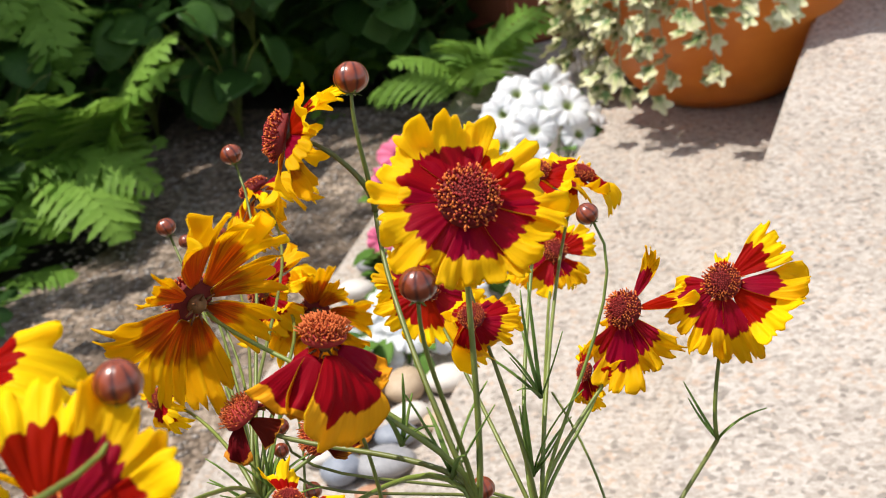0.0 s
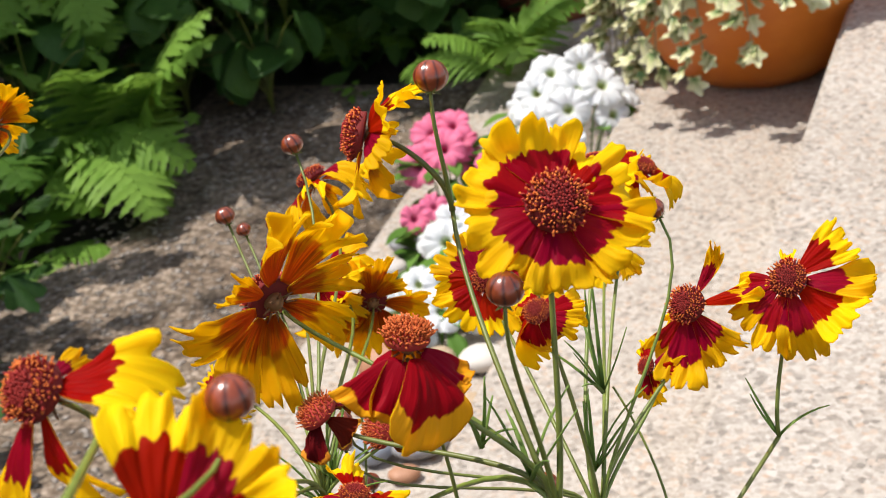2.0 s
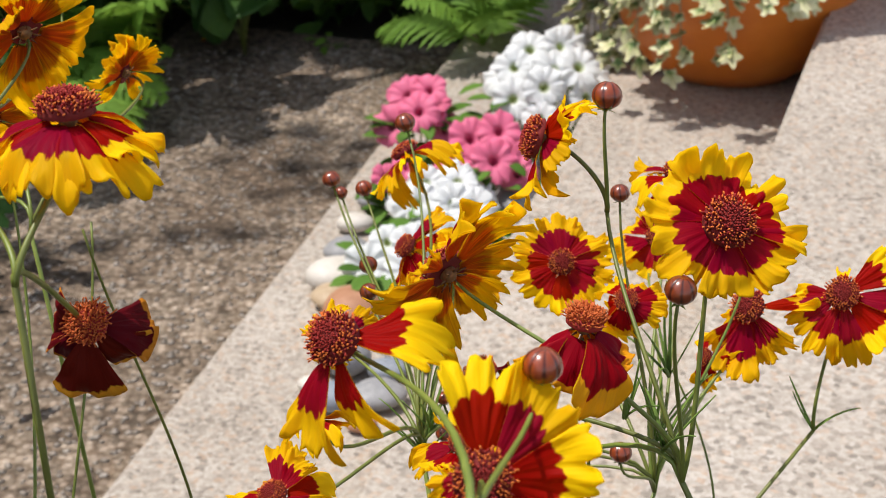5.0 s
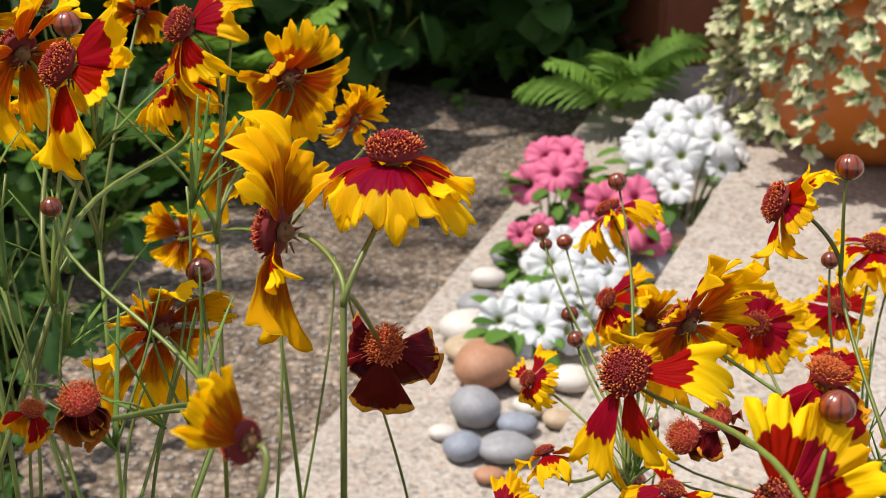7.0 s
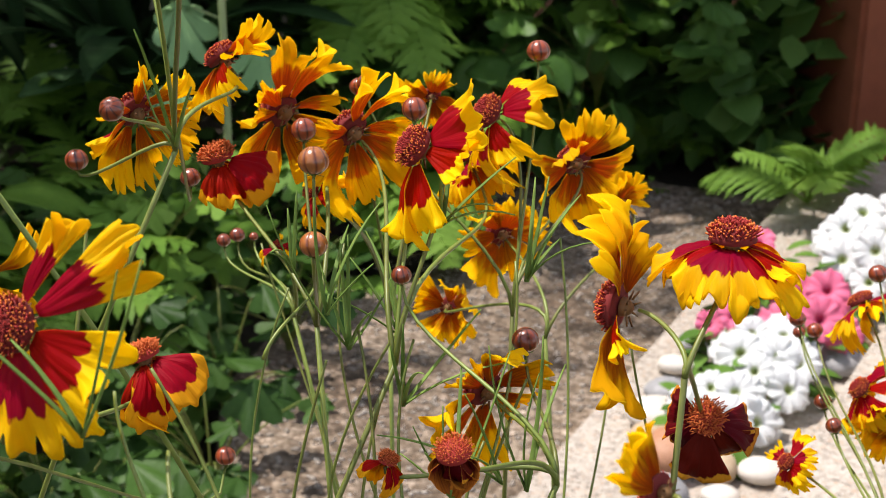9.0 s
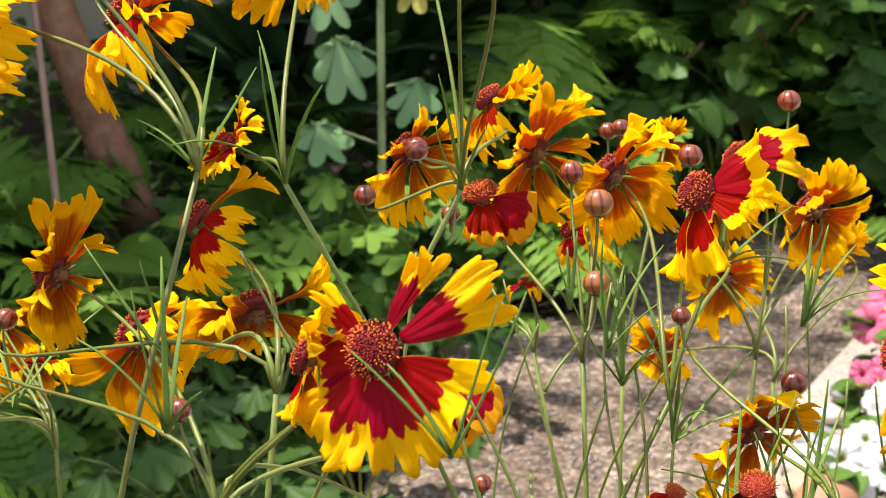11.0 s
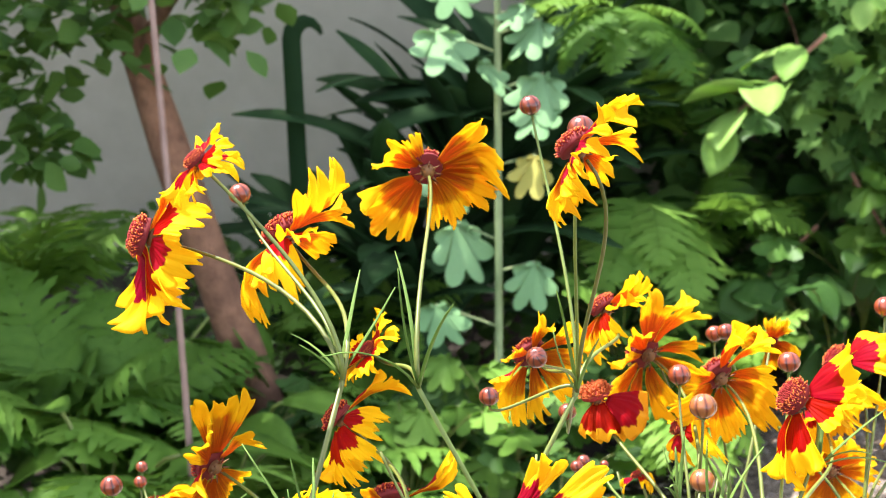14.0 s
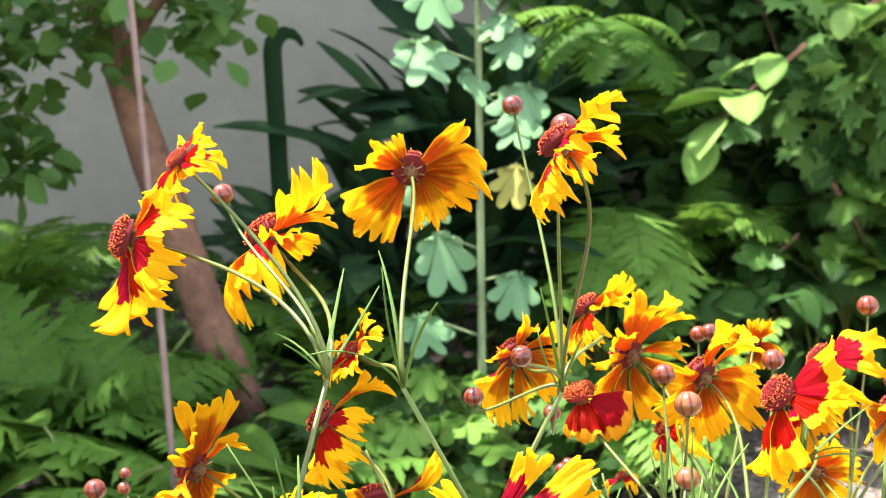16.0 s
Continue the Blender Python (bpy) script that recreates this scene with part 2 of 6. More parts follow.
def ivy_material():
    """Variegated leaf: green heart, cream margin, by the leaf's own map."""
    m, nt, b = material("ivy_variegated", 0.42)
    uvn = nt.nodes.new("ShaderNodeUVMap")
    sep = nt.nodes.new("ShaderNodeSeparateXYZ")
    nt.links.new(uvn.outputs[0], sep.inputs[0])
    rnd = nt.nodes.new("ShaderNodeObjectInfo").outputs["Random"]
    edge = calc(nt, "ADD", sep.outputs[0], calc(nt, "MULTIPLY", calc(nt, "SUBTRACT", noise_of(nt, 90, 3), 0.5), 0.9))
    edge = calc(nt, "ADD", edge, calc(nt, "MULTIPLY", calc(nt, "SUBTRACT", rnd, 0.45), 0.55))
    col = ramp_between(nt, edge, ((0.36, (0.13, 0.22, 0.06)), (0.46, (0.32, 0.40, 0.14)), (0.62, (0.58, 0.57, 0.28)), (0.97, (0.72, 0.69, 0.42))))
    nt.links.new(col, b.inputs["Base Color"])
    tl = nt.nodes.new("ShaderNodeBsdfTranslucent")
    nt.links.new(col, tl.inputs["Color"])
    mix = nt.nodes.new("ShaderNodeMixShader")
    mix.inputs[0].default_value = 0.25
    nt.links.new(b.outputs[0], mix.inputs[1])
    nt.links.new(tl.outputs[0], mix.inputs[2])
    nt.links.new(mix.outputs[0], nt.nodes["Material Output"].inputs[0])
    return m


def petunia_material(name, throat, limb, share=0.25):
    m, nt, b = material(name, 0.6)
    uvn = nt.nodes.new("ShaderNodeUVMap")
    sep = nt.nodes.new("ShaderNodeSeparateXYZ")
    nt.links.new(uvn.outputs[0], sep.inputs[0])
    col = ramp_between(nt, sep.outputs[0], ((0.14, throat), (0.30, limb)))
    col = mixed(nt, calc(nt, "MULTIPLY", noise_of(nt, 60, 3), 0.25), col, tuple(c * 0.7 for c in limb))
    nt.links.new(col, b.inputs["Base Color"])
    tl = nt.nodes.new("ShaderNodeBsdfTranslucent")
    nt.links.new(col, tl.inputs["Color"])
    mix = nt.nodes.new("ShaderNodeMixShader")
    mix.inputs[0].default_value = share
    nt.links.new(b.outputs[0], mix.inputs[1])
    nt.links.new(tl.outputs[0], mix.inputs[2])
    nt.links.new(mix.outputs[0], nt.nodes["Material Output"].inputs[0])
    return m


GRANITE = granite_material()
AGGREGATE = aggregate_material()
SOIL = varied("soil", (0.018, 0.012, 0.008), (0.07, 0.05, 0.034), 40, 0.95, 0.8, 0.01)
def gravel_material():
    m, nt, b = material("gravel", 0.8)
    rnd = nt.nodes.new("ShaderNodeNewGeometry").outputs["Random Per Island"]
    col = ramp_between(nt, rnd, ((0.0, (0.20, 0.168, 0.138)), (0.4, (0.27, 0.23, 0.19)), (0.75, (0.33, 0.284, 0.238)), (1.0, (0.40, 0.352, 0.303))))
    nt.links.new(col, b.inputs["Base Color"])
    return m


GRAVEL = gravel_material()
PLASTER = varied("plaster_white", (0.43, 0.385, 0.285), (0.53, 0.48, 0.365), 9, 0.9, 0.25, 0.003)
TERRACOTTA = varied("terracotta_glazed", (0.62, 0.15, 0.016), (0.76, 0.23, 0.027), 18, 0.42, 0.06, 0.002)
CLAY_DARK = varied("clay_brick_red", (0.21, 0.056, 0.022), (0.30, 0.085, 0.035), 14, 0.8, 0.2, 0.002)
IVY = ivy_material()
IVY_STEM = varied("ivy_stem", (0.25, 0.22, 0.12), (0.42, 0.36, 0.22), 60, 0.7)
WHITE_PETAL = petunia_material("petunia_white", (0.36, 0.46, 0.10), (0.86, 0.87, 0.87), 0.34)
PINK_PETAL = petunia_material("petunia_pink", (0.45, 0.04, 0.13), (0.82, 0.17, 0.31))
PETUNIA_LEAF = thin_leaf("petunia_leaf", (0.06, 0.14, 0.02), (0.16, 0.30, 0.05), (0.25, 0.45, 0.04))
FERN = thin_leaf("fern_green", (0.05, 0.12, 0.014), (0.15, 0.27, 0.035), (0.25, 0.45, 0.05), 20, share=0.35)
FERN_LIGHT = thin_leaf("fern_fresh", (0.10, 0.21, 0.026), (0.22, 0.37, 0.06), (0.3, 0.5, 0.06), 20, share=0.35)
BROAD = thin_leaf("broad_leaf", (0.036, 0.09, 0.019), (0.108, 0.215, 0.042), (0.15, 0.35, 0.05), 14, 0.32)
GROUND_LEAF = thin_leaf("ground_leaf", (0.022, 0.058, 0.012), (0.068, 0.14, 0.027), (0.12, 0.3, 0.04), 14, 0.35)
HEDGE = thin_leaf("hedge_leaf", (0.042, 0.095, 0.022), (0.125, 0.23, 0.048), (0.15, 0.35, 0.05), 20, 0.4, islands=True)
CREEPER = thin_leaf("creeper_leaf", (0.10, 0.20, 0.042), (0.21, 0.37, 0.08), (0.2, 0.4, 0.05), 24, 0.5, share=0.25, islands=True)
CROWN = thin_leaf("crown_leaf", (0.04, 0.09, 0.018), (0.12, 0.22, 0.045), (0.25, 0.42, 0.05), 20, 0.4, islands=True)
STRAP = thin_leaf("strap_leaf", (0.012, 0.034, 0.010), (0.032, 0.075, 0.020), (0.06, 0.18, 0.03), 10, 0.65, share=0.12)
MALLOW = thin_leaf("mallow_leaf", (0.16, 0.31, 0.12), (0.28, 0.45, 0.21), (0.4, 0.6, 0.25), 25, 0.6, share=0.28)
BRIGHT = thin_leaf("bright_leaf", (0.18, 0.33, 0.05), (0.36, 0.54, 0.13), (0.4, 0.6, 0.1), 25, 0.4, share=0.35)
YELLOWED = thin_leaf("yellowed_leaf", (0.45, 0.42, 0.08), (0.62, 0.55, 0.16), (0.7, 0.6, 0.12), 25, 0.6)
BARK = varied("bark_brown", (0.10, 0.045, 0.024), (0.30, 0.15, 0.08), 30, 0.9, 0.9, 0.01)
CANE = varied("cane_brown", (0.20, 0.12, 0.085), (0.33, 0.21, 0.155), 30, 0.6)
GREEN_STALK = varied("mallow_stalk", (0.16, 0.22, 0.08), (0.30, 0.36, 0.16), 30, 0.6)
STONES = {
    "grey": varied("pebble_grey", (0.20, 0.20, 0.21), (0.36, 0.35, 0.35), 30, 0.6, 0.15),
    "blue": varied("pebble_slate", (0.17, 0.19, 0.23), (0.30, 0.32, 0.36), 30, 0.6, 0.15),
    "tan": varied("pebble_tan", (0.36, 0.25, 0.15), (0.52, 0.40, 0.27), 30, 0.6, 0.15),
    "brown": varied("pebble_brown", (0.32, 0.14, 0.07), (0.46, 0.24, 0.14), 30, 0.6, 0.15),
    "pale": varied("pebble_pale", (0.52, 0.47, 0.41), (0.68, 0.63, 0.57), 30, 0.6, 0.15),
}


# ---- building helpers ----
def mesh_of(bm, name, *mats, smooth=True):
    me = bpy.data.meshes.new(name)
    bm.to_mesh(me)
    bm.free()
    for m in mats:
        me.materials.append(m)
    if smooth:
        me.polygons.foreach_set("use_smooth", [True] * len(me.polygons))
    return me


def part(name, me, parent=None, m=None, label=""):
    """One mesh object, under a thing or a part, with its pose relative to that."""
    ob = new(name, me)
    if parent is not None:
        ob.parent = parent
    if m is not None:
        ob.matrix_basis = m
    return tagged(ob, label) if label else ob


def empty(name, m, label, category, group="", kind=""):
    ob = new(name)
    ob.empty_display_size = 0.02
    ob.matrix_basis = m
    return tagged(ob, label, category, group, kind)


def facing(at, normal, spin=0.0, scale=(1, 1, 1)):
    """A pose whose z axis is the normal, turned about it by spin radians."""
    n = Vector(normal).normalized()
    turn = n.to_track_quat("Z", "Y").to_matrix().to_4x4()
    return Matrix.Translation(at) @ turn @ Matrix.Rotation(spin, 4, "Z") @ Matrix.Diagonal((*scale, 1))


def curve_through(a, da, b, db, steps=10):
    """Points on a smooth line from a, leaving along da, to b, arriving along db."""
    a, b, da, db = Vector(a), Vector(b), Vector(da), Vector(db)
    out = []
    for n in range(steps + 1):
        t = n / steps
        out.append((2 * t**3 - 3 * t**2 + 1) * a + (t**3 - 2 * t**2 + t) * da + (3 * t**2 - 2 * t**3) * b + (t**3 - t**2) * db)
    return out


def add_tube(bm, points, radius, end=None, sides=6, slot=0):
    end = radius if end is None else end
    rings, n = [], len(points)
    side = Vector((1, 0, 0))
    for k, p in enumerate(points):
        way = (points[min(k + 1, n - 1)] - points[max(k - 1, 0)]).normalized()
        side = (side - way * side.dot(way))
        side = side.normalized() if side.length > 1e-6 else way.orthogonal().normalized()
        over = way.cross(side)
        r = radius + (end - radius) * k / (n - 1)
        rings.append([bm.verts.new(p + r * (math.cos(a) * side + math.sin(a) * over)) for a in (2 * math.pi * j / sides for j in range(sides))])
    for k in range(n - 1):
        for j in range(sides):
            f = bm.faces.new((rings[k][j], rings[k][(j + 1) % sides], rings[k + 1][(j + 1) % sides], rings[k + 1][j]))
            f.material_index = slot
    bm.faces.new(rings[0][::-1]).material_index = slot
    bm.faces.new(rings[-1]).material_index = slot


def add_sheet(bm, top, thick=0.0, slots=(0, 0), uvs=None):
    """A grid of points (rows of columns) as a thin closed leaf with an upper and an under side."""
    uv = bm.loops.layers.uv.verify()
    rows, cols = len(top), len(top[0])
    up = [[bm.verts.new(p) for p in row] for row in top]
    sheets = [(up, slots[0], False)]
    if thick:
        low = []
        for i in range(rows):
            line = []
            for j in range(cols):
                a = top[min(i + 1, rows - 1)][j] - top[max(i - 1, 0)][j]
                c = top[i][min(j + 1, cols - 1)] - top[i][max(j - 1, 0)]
                nrm = c.cross(a)
                nrm = nrm.normalized() if nrm.length > 1e-9 else Vector((0, 0, 1))
                line.append(bm.verts.new(top[i][j] - nrm * thick))
            low.append(line)
        sheets.append((low, slots[1], True))
    for grid, slot, flip in sheets:
        for i in range(rows - 1):
            for j in range(cols - 1):
                ids = ((i, j), (i, j + 1), (i + 1, j + 1), (i + 1, j))
                ids = ids[::-1] if flip else ids
                f = bm.faces.new([grid[p][q] for p, q in ids])
                f.material_index = slot
                for loop, (p, q) in zip(f.loops, ids):
                    loop[uv].uv = uvs[p][q] if uvs else (p / (rows - 1), q / (cols - 1))
    if thick:
        rim = [(i, 0) for i in range(rows)] + [(rows - 1, j) for j in range(1, cols)] + [(i, cols - 1) for i in range(rows - 2, -1, -1)] + [(0, j) for j in range(cols - 2, 0, -1)]
        for (a, b), (c, d) in zip(rim, rim[1:] + rim[:1]):
            f = bm.faces.new((up[a][b], up[c][d], low[c][d], low[a][b]))
            f.material_index = slots[1]
            for loop in f.loops:
                loop[uv].uv = (0.95, 0.5)


def blade(length, half, shape, rows=8, cols=5, droop=0.0, fold=0.0, wave=0.0, teeth=0.0, rng=None):
    """The points of a leaf along +y: shape(u) gives the half width from 0 to 1."""
    rng = rng or random
    ph = rng.uniform(0, 6)
    y = z = 0.0
    out = []
    for i in range(rows):
        u = i / (rows - 1)
        a = -droop * u
        if i:
            y += length / (rows - 1) * math.cos(a)
            z += length / (rows - 1) * math.sin(a)
        w = half * shape(u) * (1 - teeth * (i % 2))
        line = []
        for j in range(cols):
            v = 2 * j / (cols - 1) - 1
            line.append(Vector((w * v * math.cos(fold), y - teeth * 0.3 * half * abs(v) * (i % 2), z + abs(v) * w * math.sin(fold) + wave * half * u * math.sin(5 * v + ph + 4 * u))))
        out.append(line)
    return out


# ---- coreopsis ----
def petal_mesh(seed, bend, top, back, rows=16, cols=41, plain=False):
    """A fan-shaped ray floret of unit length with a scalloped, ruffled end; bend: radians by which it curls down."""
    rng = random.Random(seed)
    many = (3, 4, 3)[seed % 3]
    lobes = []
    for k in range(many):
        c = -1 + (2 * k + 1) / many + rng.uniform(-0.10, 0.10)
        lobes.append((c, (1.02 - 0.10 * c * c) * rng.uniform(0.92, 1.05), rng.uniform(0.85, 1.1) / many, rng.uniform(-1.0, 0.8)))
    clefts = [((lobes[k][0] + lobes[k + 1][0]) / 2, rng.uniform(0.13, 0.27)) for k in range(many - 1)]
    half, ph, ph2, ruf, teeth = rng.uniform(0.35, 0.46), rng.uniform(0, 6), rng.uniform(0, 6), rng.uniform(0.06, 0.12), rng.uniform(0.05, 0.085)
    kink, hollow = rng.uniform(-0.3, 0.55), rng.uniform(-0.07, 0.06)
    roll = (rng.uniform(-0.30, 0.2), rng.uniform(-0.30, 0.2))
    side, curl, grid, uvs = rng.uniform(-0.25, 0.25), rng.uniform(-0.6, 0.7), [], []
    for i in range(rows):
        u = i / (rows - 1)
        line, maps = [], []
        for j in range(cols):
            v = 2 * j / (cols - 1) - 1
            near = [math.exp(-(((v - c) / wl) ** 2)) for c, _, wl, _ in lobes]
            reach = sum(l * g for (_, l, _, _), g in zip(lobes, near)) / sum(near) - 0.10 * max(0.0, abs(v) - 0.75) / 0.25
            reach -= sum(d * math.exp(-(((v - c) / 0.065) ** 2)) for c, d in clefts) + teeth * abs(math.sin(2.9 * many * 0.5 * math.pi * (v + 1) * 0.5 + ph * 0.2)) ** 6
            reach += 0.02 * noise.noise(Vector((7 * v, seed, 1.7)))
            if plain:
                reach = 1.0 - 0.30 * v * v + 0.02 * math.sin(5 * v + ph)
            s = u * reach
            w = half * (0.14 + 0.86 * min(s, 1) ** 0.85) * (1 - 0.07 * max(0, s - 0.8) / 0.2)
            ang = bend * s
            run = 0.18 + 0.82 * (math.sin(ang) / bend if abs(bend) > 1e-3 else s)
            drop = -0.82 * ((1 - math.cos(ang)) / bend if abs(bend) > 1e-3 else 0)
            flap = sum(t * g for (_, _, _, t), g in zip(lobes, near)) * max(0.0, s - 0.58) ** 1.25
            pleat = -0.03 * sum(math.exp(-(((v - c) / 0.09) ** 2)) for c, _ in clefts) * min(1.0, s * 1.4)
            rim = roll[v > 0] * max(0.0, abs(v) - 0.66) ** 1.3 * s * 1.6
            z = drop + hollow * v * v * w / half + pleat + flap + rim + ruf * s * s * math.sin(4.0 * v + ph) + 0.042 * s**4 * math.sin(13 * v + ph2) + 0.009 * s * math.sin(21 * v + ph) - curl * max(0, s - 0.65) ** 2
            crease = noise.noise(Vector((2.2 * v * w / half + seed * 7, 2.2 * s, seed * 3.3))) * 0.14 * s + noise.noise(Vector((9 * v + seed, 4 * s, seed))) * 0.05 * s * s
            line.append(Vector((w * v + side * s * s * 0.5 + 0.4 * crease * v, run - 0.06 * abs(crease) - 0.5 * abs(flap) * max(0.0, s - 0.6), z + crease - kink * max(0.0, s - 0.5) ** 1.4)))
            maps.append((u * (0.72 + 0.28 * reach), j / (cols - 1)))
        grid.append(line)
        uvs.append(maps)
    bm = bmesh.new()
    add_sheet(bm, grid, 0.012, (0, 1), uvs)
    return mesh_of(bm, "petal", top, back)


def disc_mesh(seed, kind):
    """The domed middle with its packed florets, for a head of unit radius."""
    rng = random.Random(seed)
    rad, high, count, tall = {"fresh": (0.245, 0.19, 300, 0.062), "old": (0.275, 0.20, 300, 0.10), "seed": (0.42, 0.30, 230, 0.12)}[kind]
    bm = bmesh.new()
    bmesh.ops.create_uvsphere(bm, u_segments=16, v_segments=10, radius=1, matrix=Matrix.Diagonal((rad, rad, high, 1)))
    for v in bm.verts:
        v.co.z = v.co.z * (1.0 if v.co.z > 0 else 0.1) + 0.02
    for k in range(count):
        f = math.sqrt((k + 0.5) / count)
        th = k * 2.39996 + rng.uniform(-0.1, 0.1)
        x, y = rad * 0.97 * f * math.cos(th), rad * 0.97 * f * math.sin(th)
        base = Vector((x, y, 0.02 + high * math.sqrt(max(0, 1 - (0.97 * f) ** 2))))
        out = Vector((x / rad**2, y / rad**2, (base.z - 0.03) / high**2)).normalized()
        out = (out + Vector((rng.uniform(-0.3, 0.3), rng.uniform(-0.3, 0.3), 0.35))).normalized()
        h = tall * rng.uniform(0.6, 1.25) * (0.35 + 0.65 * f)
        bend = Vector((rng.uniform(-1, 1), rng.uniform(-1, 1), rng.uniform(-0.3, 0.5))) * h * (0.5 if kind != "fresh" else 0.28)
        tip_slot = 2 if (f > 0.55 or kind != "fresh") and rng.random() < (0.75 if kind == "fresh" else 0.85) else 1
        start = len(bm.faces)
        add_tube(bm, [base - out * 0.01, base + out * h * 0.65 + bend * 0.5, base + out * h * 0.9 + bend * 1.3], 0.0085 if kind == "fresh" else 0.0105, 0.0095 if kind == "fresh" else 0.011, 4, 1)
        bm.faces.ensure_lookup_table()
        for face in bm.faces[start + 4:]:
            face.material_index = tip_slot
    mats = {"fresh": (DISC_DARK, FLORET, FLORET_TIP), "old": (FLORET, FLORET_OLD, FLORET_OLD), "seed": (FLORET, FLORET_OLD, FLORET_OLD)}[kind]
    return mesh_of(bm, "disc", *mats)


def calyx_mesh():
    bm = bmesh.new()
    rings = ((0.03, -0.14), (0.06, -0.12), (0.095, -0.075), (0.105, -0.02), (0.06, 0.0))
    loops = [[bm.verts.new((r * math.cos(a), r * math.sin(a), z)) for a in (2 * math.pi * k / 12 for k in range(12))] for r, z in rings]
    for lo, hi in zip(loops, loops[1:]):
        for k in range(12):
            bm.faces.new((lo[k], lo[(k + 1) % 12], hi[(k + 1) % 12], hi[k]))
    bm.faces.new(loops[0][::-1])
    for k in range(8):
        a = 2 * math.pi * k / 8
        tip = Vector((0.20 * math.cos(a), 0.20 * math.sin(a), -0.13))
        l, r = (Vector((0.095 * math.cos(a + d), 0.095 * math.sin(a + d), -0.09)) for d in (-0.14, 0.14))
        up = [bm.verts.new(p) for p in (l, r, tip)]
        low = [bm.verts.new(p - Vector((0, 0, 0.02))) for p in (l, r, tip)]
        bm.faces.new(up), bm.faces.new(low[::-1])
        for j in range(3):
            bm.faces.new((up[j], low[j], low[(j + 1) % 3], up[(j + 1) % 3]))
    return mesh_of(bm, "calyx", CALYX)


def bud_mesh(mat):
    """A round flower bud of unit diameter, its eight bracts wrapped round it with fine seams that meet at the tip."""
    bm = bmesh.new()
    bmesh.ops.create_uvsphere(bm, u_segments=64, v_segments=24, radius=0.5)
    for v in bm.verts:
        a, lat = math.atan2(v.co.y, v.co.x), v.co.z / 0.5
        seam = (0.5 + 0.5 * math.cos(8 * a + 1.1 * lat)) ** 14 * (1 - abs(lat) ** 6)
        step = 0.02 * (((8 * a + 1.1 * lat) / (2 * math.pi)) % 1.0) * (1 - lat * lat)
        v.co.x *= 1 - 0.06 * seam + step
        v.co.y *= 1 - 0.06 * seam + step
        v.co.z = v.co.z * (0.98 if v.co.z > 0 else 0.86) - (0.03 if lat > 0.98 else 0)
    return mesh_of(bm, "bud", mat)


def bract_mesh():
    bm = bmesh.new()
    for k in range(8):
        a = 2 * math.pi * k / 8
        grid = []
        for i in range(4):
            u = i / 3
            r, z = (0.10 + 0.26 * u, -0.43 + 0.10 * u * u) if k % 2 else (0.10 + 0.22 * u, -0.44 - 0.06 * u)
            w = 0.07 * (1 - u) + 0.006
            grid.append([Vector((r * math.cos(a) - w * s * math.sin(a), r * math.sin(a) + w * s * math.cos(a), z)) for s in (-1, 1)])
        add_sheet(bm, grid, 0.015)
    return mesh_of(bm, "bract", STEM)


PETAL_LOOK = {"fresh": (PETAL_TOP, PETAL_BACK), "red": (PETAL_TOP_RED, PETAL_BACK), "dead": (PETAL_TOP_DEAD, PETAL_BACK_DEAD)}
PETALS = {}
DISCS = {}
CALYX_MESH, BUD_MESH, BUD_OPEN_MESH, BRACT_MESH = calyx_mesh(), bud_mesh(BUD), bud_mesh(BUD_OPEN), bract_mesh()


def petal_for(look_of, bend, seed):
    key = (look_of, round(bend * 4) / 4, seed % 11)
    if key not in PETALS:
        PETALS[key] = petal_mesh(seed % 11 + 11, key[1], *PETAL_LOOK[look_of], plain=look_of != "fresh")
    return PETALS[key]


def coreopsis(base, label):
    return empty("coreopsis_plant", Matrix.Translation(base), label, "flower", "coreopsis in bloom")


def stalk(plant, a, b, lean=(0, 0, 0), thick=0.0012, name="stem"):
    """A stem from b, low, up to a."""
    o = plant.matrix_basis.translation
    a, b = Vector(a) - o, Vector(b) - o
    far = (a - b).length
    rng = random.Random(int(a.x * 9000 + a.z * 7000))
    bow = Vector((rng.uniform(-0.5, 0.5), rng.uniform(-0.3, 0.3), 0)) * far
    bm = bmesh.new()
    add_tube(bm, curve_through(b, Vector((0, 0, far)) - bow, a, (a - b) * 0.9 + bow * 0.9 + Vector(lean), 14), thick, thick * 0.75, 6)
    return part(name, mesh_of(bm, name, STEM), plant)


